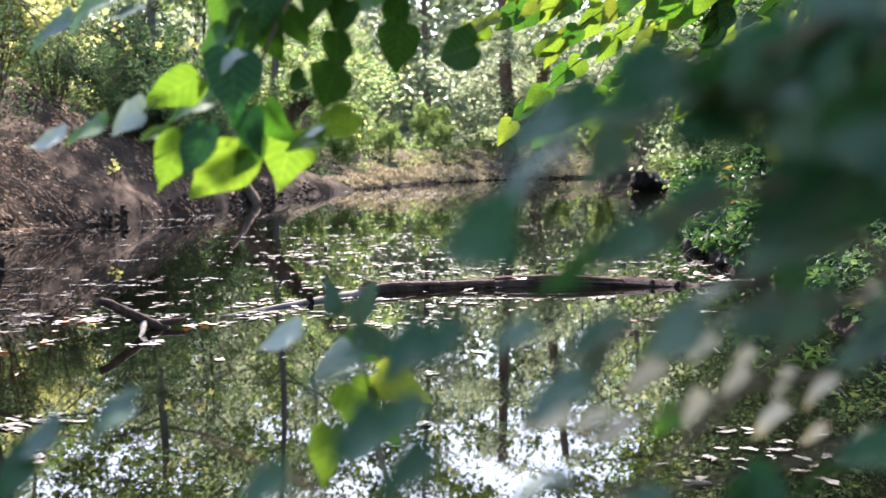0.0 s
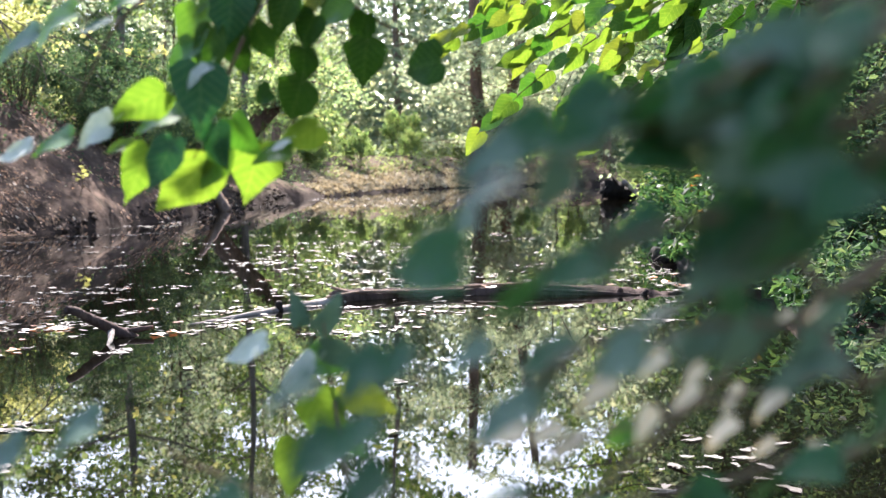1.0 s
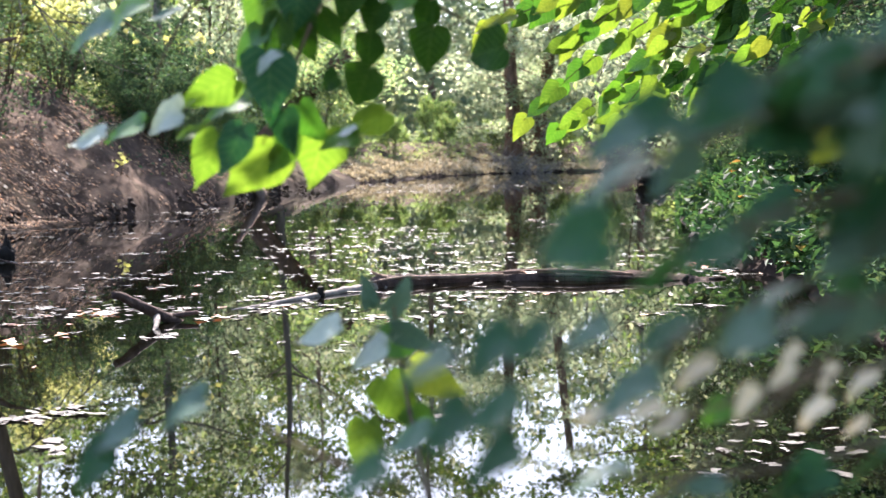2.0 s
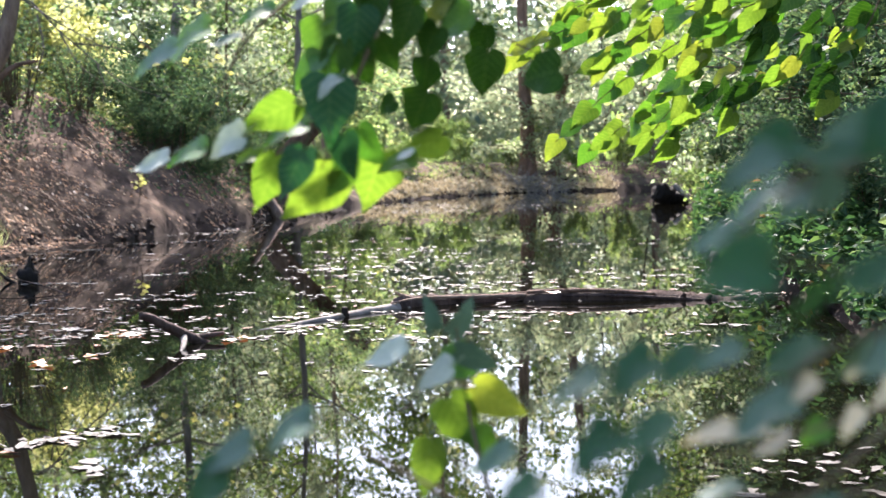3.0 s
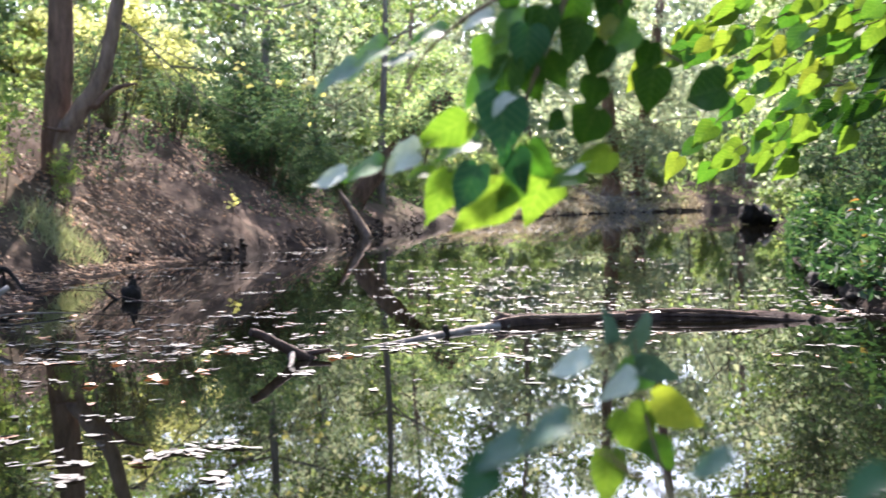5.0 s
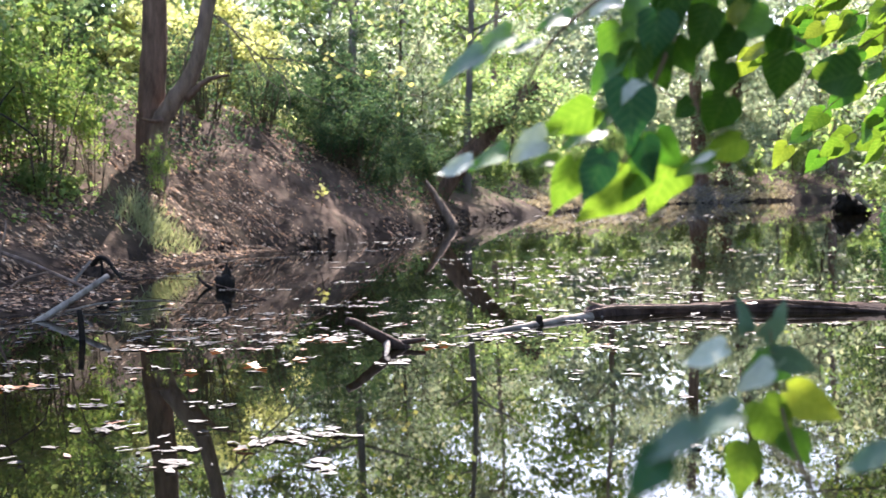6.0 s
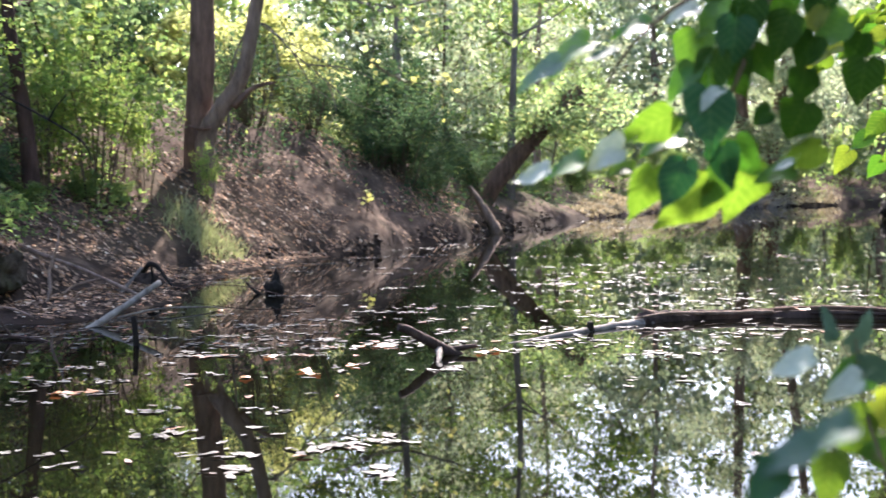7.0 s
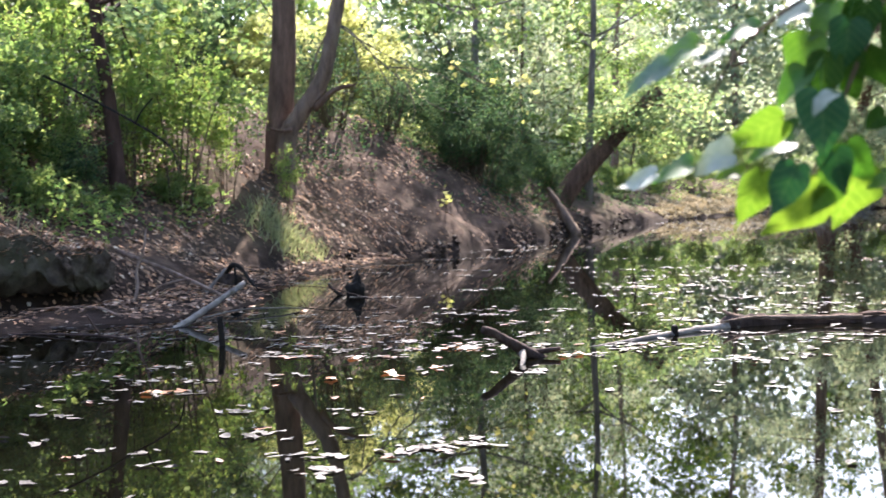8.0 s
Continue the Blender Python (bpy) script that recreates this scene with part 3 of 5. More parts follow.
LIME = [shrub_proto("bank_sapling", 45, 2.8, 1.4, 1500, 0.13, LEAF_LIME, "airy lime green sapling on the bank", "bank saplings", 8, 0.75)]
copies(LIME, [(-8.3, 16.2, 0.75, 1.1), (-8.0, 17.1, 0.6, 1.2), (-9.2, 14.6, 0.8, 1.1), (-9.3, 13.4, 0.6, 1.2), (-8.75, 15.6, 0.6, 1.3), (-7.3, 17.8, 0.3, 1.5), (-9.0, 16.4, 0.8, 1.2), (-8.5, 17.3, 0.65, 1.2), (-9.9, 15.2, 0.9, 1.2), (-9.6, 17.8, 0.9, 1.1)], rng)
spots = [(-6.95, 27.3, 0.85, 1.05), (-6.2, 26.2, 0.75, 1.0), (-7.5, 29.2, 1.0, 1.0), (-6.9, 30.2, 1.0, 1.2), (-6.5, 25.2, 0.5, 0.9), (-6.0, 28.9, 0.75, 1.0), (-5.7, 27.0, 0.5, 0.9), (-5.6, 31.0, 0.7, 1.1), (-8.6, 33.0, 0.9, 1.1),
         (-9.3, 13.0, 0.42, 0.9), (-8.7, 14.3, 0.36, 0.9), (-8.9, 12.2, 0.3, 0.8), (-10.7, 21.4, 1.0, 1.2), (-12.4, 22.0, 1.2, 1.2), (-12.8, 25.0, 1.2, 1.2), (-5.6, 36.6, 0.7, 0.9), (-8.2, 26.6, 0.6, 1.0)]
copies(EVERGREEN, spots, rng)
THICKET = [shrub_proto("thicket_shrub", 48, 3.0, 1.5, 1000, 0.11, LEAF_DARK, "twiggy dark shrub with thin foliage on the crest", "crest shrubs", 24)]
copies(THICKET, [(-8.6, 23.4, 0.8, 0.9), (-9.7, 25.2, 0.9, 1.0), (-7.9, 24.9, 0.75, 0.9), (-9.0, 21.8, 0.5, 0.9), (-6.4, 26.4, 0.7, 0.9)], rng)
spots = []
for k in range(50):
    y = 9.6 + 47 * (k / 49) ** 1.3
    side = np.interp(y, [9, 12, 14, 19, 26, 33.5, 40, 52, 58], [2.6, 2.75, 2.85, 3.5, 4.75, 5.85, 6.95, 9.0, 9.2])
    big = 0.55 if k % 2 else 1.0
    spots.append((side + (rng.uniform(0.75, 1.2) if k % 2 else rng.uniform(1.6, 2.6)), y + rng.uniform(-0.4, 0.4), big * rng.uniform(0.7, 1.1), rng.uniform(0.8, 1.15)))
spots += [(3.4, 8.6, 0.5, 0.9), (3.3, 7.3, 0.45, 0.9), (3.1, 6.1, 0.4, 0.9), (3.8, 7.8, 0.7, 1.0), (3.6, 6.4, 0.6, 1.0), (3.1, 5.0, 0.5, 1.0)]
copies(EVERGREEN, [q for q in spots if q[1] < 24], rng)
copies([EVERGREEN[0], SHRUBS[0], EVERGREEN[1], SHRUBS[1]], [q for q in spots if q[1] >= 24], rng)


def undergrowth(name, seed, n, x0, x1, y0, y1, near, far, high, size, mat, label, bare=0.1, lift=0.02, width=0.3):
    """Low leafy plants that nobody could count."""
    r = np.random.default_rng(seed)
    x, y = r.uniform(x0, x1, n), r.uniform(y0, y1, n)
    d = shore_data(x, y)[0]
    lump = wobble(x, y, 1.4, seed) + 0.6 * wobble(x, y, 4.0, seed + 1)
    keep = (d > near) & (d < far) & (lump + r.normal(0, 0.4, n) > bare) & (np.minimum(np.minimum(x - x0, x1 - x), np.minimum(y - y0, y1 - y)) > np.abs(r.normal(0, 0.5, n)))
    x, y, lump = x[keep], y[keep], lump[keep]
    z = np.maximum(ground_height(x, y), lift) + r.uniform(0.02, 1, len(x)) * high * np.clip(0.3 + 0.5 * lump, 0.15, 1.3)
    ob = new(name, mesh_of(name, *leaves(r, np.stack([x, y, z], 1), size, width=width, flat=0.6), mat))
    tagged(ob, label, "undergrowth", kind="stuff")


undergrowth("undergrowth", 61, 65000, 1.6, 7.5, 7.5, 26, -0.14, 1.7, 0.72, 0.15, LEAF_BANK, "broad green leaves hanging over the undercut muddy edge", -0.95, 0.1, 0.22)
undergrowth("undergrowth", 69, 40000, 1.0, 5, 2.2, 9, -0.2, 2.6, 0.6, 0.075, LEAF_DARK, "low dark green plants on the near bank", -4.0, 0.05)
undergrowth("undergrowth", 66, 9000, -12, -7, 11.3, 17, 1.7, 5, 0.6, 0.08, LEAF_SUNNY, "low light green plants over the cut bank")
undergrowth("undergrowth", 73, 9000, -9.6, -7.6, 11.6, 17.4, 0.9, 2.6, 0.45, 0.085, LEAF_SUNNY, "seedlings overhanging hollows in the bank", 0.35)
undergrowth("undergrowth", 67, 6000, -11, -5.5, 18.5, 30, 1.5, 6, 0.4, 0.085, LEAF_DARK, "dark seedlings and ivy on the upper bank")
undergrowth("undergrowth", 70, 70000, -4, 7, 40, 60, 0.0, 2.6, 0.3, 0.13, DRY, "pale dry grass on the far mound", -2.5, 0.03)
undergrowth("undergrowth", 68, 40000, -7, 10, 30, 62, 1.3, 3.0, 0.5, 0.1, LEAF_SUNNY, "pale green plants hanging to the far waterline")
undergrowth("undergrowth", 71, 16000, -14, -8, 25, 36, 3.8, 11, 0.5, 0.12, GRASS, "pale sunlit grass beyond the crest of the bank", -0.8)
undergrowth("undergrowth", 72, 14000, -16, -9.5, 11, 20, 3.0, 9, 0.4, 0.12, GRASS, "pale grass on the upper bank", -0.8)
undergrowth("undergrowth", 62, 9000, 3.5, 11, 28, 58, -0.2, 2.5, 0.8, 0.1, LEAF_SUNNY, "low green plants along the far shore")
undergrowth("undergrowth", 63, 22000, -17, -6, 12, 34, 2.6, 11, 0.55, 0.085, LEAF_SUNNY, "low green plants scattered over the bank top")
undergrowth("undergrowth", 64, 24000, -9, 10, 33, 66, 1.8, 7, 0.9, 0.11, LEAF_SUNNY, "low pale green plants on the far bank")
undergrowth("undergrowth", 65, 13000, -12, -3, 23, 42, 0.3, 6, 0.5, 0.09, LEAF_DARK, "dark ivy and seedlings on the steep bank")


def far_woods():
    """Leaves and stems of the woods beyond, too far to be told apart."""
    r = np.random.default_rng(77)
    n = 130000
    a = r.uniform(-0.68, 0.5, n)
    dist = r.uniform(76, 125, n)
    x, y = np.sin(a) * dist, np.cos(a) * dist
    lump = wobble(x, y, 0.11, 21) + wobble(x, y, 0.4, 22) * 0.6
    z = r.uniform(0, 1, n) ** 1.5 * (11 + 4.0 * lump) + 0.4
    c = np.stack([x, y, z + ground_height(x, y)], 1)
    ob = new("far_woods", mesh_of("far_woods", *leaves(r, c, 0.62, flat=0.4), LEAF_HAZED))
    tagged(ob, "distant sunlit woods beyond the pond", "woods", kind="stuff")
    c = []
    for _ in range(950):                                  # high crowns, with sky between them
        a, dist = r.uniform(-0.68, 0.5), r.uniform(84, 135)
        w = r.uniform(0.8, 2.2)
        if -0.22 < a < 0.02 and r.uniform() < 0.15:       # a thinner stretch, open to the sky
            continue
        c.append(r.normal(size=(int(75 * w), 3)) * (w, w, 0.62 * w) * 0.62 + (math.sin(a) * dist, math.cos(a) * dist, r.uniform(9, 31)))
    ob = new("far_crowns", mesh_of("far_crowns", *leaves(r, np.concatenate(c), 0.55, flat=0.4), LEAF_CROWN_SHADED))
    tagged(ob, "dark leafy tops of the distant woods against the sky", "woods", kind="stuff")


far_woods()


# ---- the large forked tree on the bank ----
def forked_tree():
    r = np.random.default_rng(3)
    bx, by = -7.7, 19.1
    z = ground_z(bx, by)
    tree = thing("forked_tree", (bx, by, z), "large brown forked tree standing on the leaf-strewn bank", "tree")
    part("trunk", mesh_of("trunk", *tube([(-7.98, 19.15, z - 0.5), (-7.93, 19.12, 2.29), (-7.83, 19.1, 3.56), (-7.79, 19.0, 5.4), (-7.9, 19, 9), (-7.7, 19, 13)], 0.25, 0.13, 14, 6, 0.03, r, 0.08), BARK, True), tree, "brown main trunk")
    part("second_trunk", mesh_of("second_trunk", *tube([(-7.73, 18.82, z - 0.6), (-7.74, 18.82, 1.6), (-7.68, 18.83, 2.05), (-7.46, 18.86, 2.42), (-7.12, 18.9, 2.93), (-6.88, 18.9, 3.87), (-6.57, 19, 5.77), (-6.3, 19, 9.5)], 0.175, 0.08, 12, 6, 0.03, r, 0.05), BARK_PALE, True), tree, "paler leaning second trunk")
    part("limb", mesh_of("limb", *tube([(-7.25, 18.88, 2.45), (-7.0, 18.83, 2.66), (-6.8, 18.8, 2.76), (-6.52, 18.78, 2.8)], 0.065, 0.018, 8, 4, 0.05, r), BARK, True), tree)
    part("limb", mesh_of("limb", *tube([(-7.55, 18.66, 2.12), (-7.72, 18.6, 2.1), (-7.92, 18.64, 2.15)], 0.04, 0.02, 7, 3, 0.06, r), BARK, True), tree)
    hubs = []
    bits = []
    # Crown above the view, spread to shade the bank and spare left shrubs.
    for i in range(52):
        p = np.array((-7.6 + r.normal(0, 0.4), 19, r.uniform(5.2, 11.5)))
        a = r.uniform(-0.7, 2.1)
        e = p + np.array((math.cos(a) * 5.0, math.sin(a) * 6.0, r.uniform(-0.6, 1.4))) * r.uniform(0.5, 1.15)
        bits.append(tube([p, (p + e) / 2 + (0, 0, 0.3), e], 0.06, 0.01, 5, 3, 0.03, r))
        hubs += [p + (e - p) * u for u in (0.4, 0.6, 0.8, 1.0)]
    for b in bits:
        part("limb", mesh_of("limb", *b, BARK, True), tree)
    hubs = np.array(hubs)
    c = hubs[r.integers(0, len(hubs), 11000)] + r.normal(size=(11000, 3)) * (0.7, 0.7, 0.4)
    part("crown", mesh_of("crown", *leaves(r, c, 0.15), LEAF_CROWN_SHADED), tree)


forked_tree()


def lone_trunk(name, points, r0, r1, mat, label, crown=0, size=0.13, spread=1.2, low=0.64, limbs=12, leaf=LEAF_FOREST, reach=(0, 0, 0)):
    r = np.random.default_rng(int(abs(points[0][0] * 100)))
    tree = thing(name, points[0], label, "tree")
    part("trunk", mesh_of("trunk", *tube(points, r0, r1, 10, 6, 0.02, r, r0 * 0.3), mat, True), tree)
    if crown:
        line = bend(points, 8)
        line = line[int(len(line) * low):]
        bits, hubs = [], []
        for i in range(limbs):
            p = line[r.integers(0, len(line))]
            e = p + r.normal(0, 1, 3) * (spread, spread, spread * 0.4) + reach
            bits.append(tube([p, (p + e) / 2 + (0, 0, 0.15), e], 0.035, 0.008, 5, 3))
            hubs += [p + (e - p) * u for u in (0.5, 0.75, 1.0)]
        for b in bits:
            part("limb", mesh_of("limb", *b, mat, True), tree)
        hubs = np.array(hubs)
        c = hubs[r.integers(0, len(hubs), crown)] + r.normal(size=(crown, 3)) * (0.35, 0.35, 0.2)
        part("crown", mesh_of("crown", *leaves(r, c, size), leaf), tree)
    return tree


lone_trunk("leaning_tree", [(-5.85, 33.0, 0.2), (-5.2, 33, 1.15), (-4.35, 33, 2.1), (-3.5, 33, 3.0), (-2.85, 33.0, 3.65)], 0.33, 0.17, BARK, "brown tree leaning out over the water", 4200, 0.13, 0.9)
lone_trunk("bank_tree", [(-8.7, 15.2, 0.9), (-8.73, 15.2, 1.47), (-8.78, 15.2, 2.08), (-8.88, 15.2, 2.83), (-8.98, 15.2, 3.67), (-9.05, 15.2, 6.8)], 0.13, 0.07, BARK_DARK, "thin dark tree on the shrubby bank", 1500, 0.14, 2.2)
lone_trunk("twin_tree", [(2.6, 56.2, 0.7), (2.62, 56.2, 2.5), (2.45, 56.2, 6), (2.3, 56.2, 13)], 0.4, 0.2, BARK, "tall brown tree behind the far shore", 8000, 0.17, 1.7, 0.24, 36, LEAF_HAZED, (0, -1.6, -0.3))
lone_trunk("twin_tree", [(3.75, 57.0, 0.7), (3.95, 57, 3), (4.6, 57, 7), (5.3, 57, 13)], 0.34, 0.17, BARK, "tall leaning brown tree behind the far shore", 8000, 0.17, 1.7, 0.36, 36, LEAF_HAZED, (0, -1.6, -0.3))


def brush_pile():
    r = np.random.default_rng(19)
    ob = thing("brush_pile", (2.7, 54.4, ground_z(2.7, 54.4)), "heap of dry grey brushwood on the far bank", "brushwood")
    for _ in range(90):
        x, y = 2.8 + r.normal(0, 0.7), 54.2 + r.normal(0, 0.35)
        z = ground_z(x, y)
        a, l = r.uniform(0, 6.28), r.uniform(0.6, 1.5)
        e = (x + math.cos(a) * l, y + 0.4 * math.sin(a) * l, z + r.uniform(0.15, 0.85))
        # Paler wood than brush has; it puts sunlight on the heap into colour.
        part("twig", mesh_of("twig", *tube([(x, y, z - 0.03), ((x + e[0]) / 2, (y + e[1]) / 2, (z + e[2]) / 2 + 0.12), e], 0.026, 0.01, 4, 3), PEELED, True), ob)


brush_pile()


# ---- wood in and beside the water ----
g0 = ground_z


def driftwood(name, pieces, label, category="driftwood"):
    r = np.random.default_rng(len(label))
    ob = thing(name, pieces[0][1][0], label, category)
    for nm, pts, r0, r1, mat, lab in pieces:
        part(nm, mesh_of(nm, *tube(pts, r0, r1, 12, 8, 0.11 if r0 > 0.1 else 0.07, r), mat, True), ob, lab)
    return ob


driftwood("floating_log", [
    ("trunk", [(2.15, 10.86, -0.075), (1.86, 10.88, -0.05), (1.57, 10.88, -0.025), (1.14, 10.9, 0.0), (0.62, 10.93, 0.0), (0.2, 10.87, -0.02), (-0.3, 10.67, -0.008), (-0.55, 10.5, 0.012), (-0.68, 10.38, 0.01)], 0.1, 0.078, BARK_WET, "soaked dark brown bark"),
    ("peeled_end", [(-0.5, 10.52, -0.005), (-0.76, 10.27, 0.0), (-1.09, 9.78, -0.002), (-1.3, 9.47, -0.004), (-1.6, 9.05, -0.012)], 0.052, 0.014, PEELED, "pale barkless end"),
    ("ridge", [(1.5, 10.83, 0.045), (1.1, 10.84, 0.078), (0.6, 10.87, 0.08), (0.2, 10.82, 0.052), (-0.25, 10.63, 0.056)], 0.02, 0.01, BARK, "raised strip of torn bark"),
    ("ridge", [(1.9, 10.8, -0.01), (1.55, 10.79, 0.02), (1.15, 10.81, 0.042), (0.7, 10.84, 0.04)], 0.022, 0.008, BARK_WET, ""),
    ("ridge", [(0.4, 10.82, 0.05), (-0.1, 10.66, 0.055), (-0.45, 10.5, 0.07), (-0.72, 10.3, 0.05)], 0.018, 0.008, BARK_PALE, "pale split grain"),
    ("stub", [(-0.58, 10.46, 0.07), (-0.66, 10.42, 0.105), (-0.7, 10.4, 0.135)], 0.022, 0.006, BARK_PALE, "short broken branch stub"),
    ("butt", [(2.1, 10.84, -0.04), (2.2, 10.88, 0.0), (2.32, 10.92, 0.005)], 0.04, 0.012, BARK_WET, ""),
    ("knot", [(1.72, 10.82, 0.0), (1.75, 10.81, 0.06)], 0.035, 0.016, BARK_WET, ""),
    ("knot", [(1.93, 10.8, -0.02), (1.97, 10.79, 0.045)], 0.03, 0.016, BLACK_WOOD, ""),
    ("knot", [(-1.05, 9.82, 0.0), (-1.05, 9.8, 0.075)], 0.034, 0.02, BLACK_WOOD, "")], "long waterlogged log floating across the pond", "log")
driftwood("forked_snag", [
    ("branch", [(-1.8, 8.55, -0.06), (-1.95, 8.4, 0.05), (-2.06, 8.25, 0.14), (-2.13, 8.17, 0.2), (-2.18, 8.11, 0.225)], 0.04, 0.024, BARK_WET, "broken branch rising from the water"),
    ("branch", [(-2.0, 8.4, 0.04), (-1.88, 8.48, 0.035), (-1.74, 8.56, 0.05)], 0.026, 0.012, BARK_WET, ""),
    ("splinter", [(-1.97, 8.38, 0.06), (-1.93, 8.2, 0.02), (-1.92, 8.06, -0.012)], 0.024, 0.01, PEELED, "pale split wood")], "broken snag with a raised stub in still water", "driftwood")
driftwood("bleached_log", [("trunk", [(-5.28, 9.8, -0.04), (-5.1, 10.15, 0.13), (-4.9, 10.52, 0.33)], 0.029, 0.022, PEELED, "")], "bleached grey log slanting out of the shallows", "log")
driftwood("dark_post", [("post", [(-4.32, 8.75, -0.3), (-4.32, 8.75, 0.0), (-4.33, 8.74, 0.22)], 0.028, 0.022, BLACK_WOOD, "")], "short blackened post standing in the water", "post")


def lump(name, centre, size, mat, seed):
    """A rough, broken mass."""
    bm = bmesh.new()
    bmesh.ops.create_icosphere(bm, subdivisions=3, radius=1.0)
    off = Vector((seed * 1.7, seed * 0.9, seed))
    for v in bm.verts:
        k = 1 + 0.45 * noise.noise(v.co * 1.6 + off) + 0.4 * noise.noise(v.co * 4.5 + off)
        v.co = Vector((centre[0] + v.co.x * size[0] * k, centre[1] + v.co.y * size[1] * k, centre[2] + v.co.z * size[2] * k))
    me = bpy.data.meshes.new(name)
    bm.to_mesh(me)
    bm.free()
    me.materials.append(mat)
    me.polygons.foreach_set("use_smooth", [True] * len(me.polygons))
    return me


def black_stump():
    r = np.random.default_rng(17)
    ob = thing("black_stump", (-4.72, 13.0, 0.0), "black stump poking out of the shallows", "stump")
    part("stump", lump("stump", (-4.67, 13.0, 0.05), (0.105, 0.09, 0.12), BLACK_WOOD, 3), ob)
    for dx, h, w in ((-0.06, 0.13, 0.04), (-0.02, 0.2, 0.045), (0.02, 0.28, 0.045), (0.06, 0.22, 0.04)):      # broken upright fibres
        part("splinter", mesh_of("splinter", *tube([(-4.68 + dx, 13.0, -0.02), (-4.67 + dx * 0.9, 12.98, h * 0.6), (-4.65 + dx * 0.6, 12.98, h)], w, 0.01, 7, 4, 0.12, r), BLACK_WOOD, True), ob)
    part("root", mesh_of("root", *tube([(-4.8, 13.0, -0.02), (-4.9, 12.97, 0.05), (-4.97, 12.95, 0.13)], 0.022, 0.012, 7, 4, 0.06, r), BLACK_WOOD, True), ob)


black_stump()


def dark_root():
    r = np.random.default_rng(53)
    ob = thing("dark_root", (-6.3, 13.6, 0.05), "black arching root on the muddy waterline", "root")
    part("root", mesh_of("root", *tube([(-6.5, 13.7, 0.2), (-6.38, 13.62, 0.29), (-6.28, 13.6, 0.26), (-6.18, 13.57, 0.15), (-6.02, 13.5, 0.0)], 0.034, 0.016, 9, 5, 0.1, r), BLACK_WOOD, True), ob)
    # Dark lump stands in for the shade of a hollow beside the root.
    part("clod", lump("clod", (-6.45, 13.68, 0.08), (0.16, 0.1, 0.1), MUCK, 4), ob, "dark earth lump for the hollow by the root")
    part("rootlet", mesh_of("rootlet", *tube([(-6.36, 13.61, 0.27), (-6.33, 13.58, 0.13), (-6.36, 13.56, 0.0)], 0.018, 0.009, 7, 4, 0.12, r), BLACK_WOOD, True), ob)


dark_root()


driftwood("fallen_branch", [("branch", [(-8.6, 13.4, g0(-8.6, 13.4) + 0.02), (-8.1, 13.25, 0.66), (-7.59, 12.95, 0.53), (-7.1, 12.75, 0.4), (-6.63, 12.45, 0.31), (-5.95, 12.0, 0.15), (-5.5, 11.7, 0.03)], 0.03, 0.016, BARK_PALE, ""),
                            ("twig", [(-6.3, 12.2, 0.23), (-6.5, 12.0, 0.17), (-6.62, 11.85, 0.03)], 0.014, 0.007, BARK_PALE, "")], "long grey fallen branch lying down the bank", "branch")
driftwood("leaning_stick", [("stick", [(-6.05, 11.9, 0.0), (-5.98, 12.1, 0.14), (-5.88, 12.3, 0.34)], 0.02, 0.014, BARK_GREY, "")], "short grey broken stick leaning in the shallows", "stick")
driftwood("upright_stick", [("stick", [(-6.29, 11.0, 0.0), (-6.3, 11.15, 0.2), (-6.38, 11.3, 0.38), (-6.34, 11.38, 0.6), (-6.37, 11.5, 0.79)], 0.02, 0.009, BARK_PALE, "")], "bare grey stick standing at the waterline", "stick")
driftwood("sunken_branch", [("branch", [(-5.0, 8.9, -0.03), (-5.35, 9.0, 0.02), (-5.9, 9.15, 0.015), (-6.6, 9.3, -0.01)], 0.013, 0.008, BARK_WET, ""),
                            ("twig", [(-5.5, 9.05, 0.02), (-5.6, 9.0, 0.2)], 0.012, 0.006, BARK_WET, "")], "thin wet branch half under water", "branch")
driftwood("sunken_branch", [("branch", [(-3.7, 11.6, -0.02), (-4.3, 12.1, 0.07), (-4.9, 12.6, 0.12), (-5.6, 13.0, 0.1)], 0.005, 0.004, BARK_WET, "")], "thin curved branch skimming the water", "branch")
driftwood("fallen_twig", [("twig", [(-5.9, 10.1, 0.06), (-6.2, 10.25, 0.12), (-6.6, 10.45, 0.1), (-7.0, 10.4, 0.09)], 0.011, 0.006, BARK_PALE, ""), ("twig", [(-6.3, 10.3, 0.11), (-6.35, 10.1, 0.15), (-6.5, 10.0, 0.1)], 0.007, 0.004, BARK_PALE, "")], "thin forked twig lying on the mud", "twig")
driftwood("fallen_twig", [("twig", [(-5.3, 10.5, 0.01), (-5.1, 10.9, 0.05), (-4.75, 11.3, 0.03), (-4.6, 11.5, -0.02)], 0.011, 0.006, BARK_GREY, "")], "thin grey twig lying in the shallows", "twig")
driftwood("broken_trunk", [("trunk", [(-4.5, 29.0, -0.05), (-4.85, 29.1, 0.55), (-5.2, 29.2, 1.12)], 0.16, 0.05, BARK_PALE, "")], "broken pale trunk leaning on the bank", "trunk")


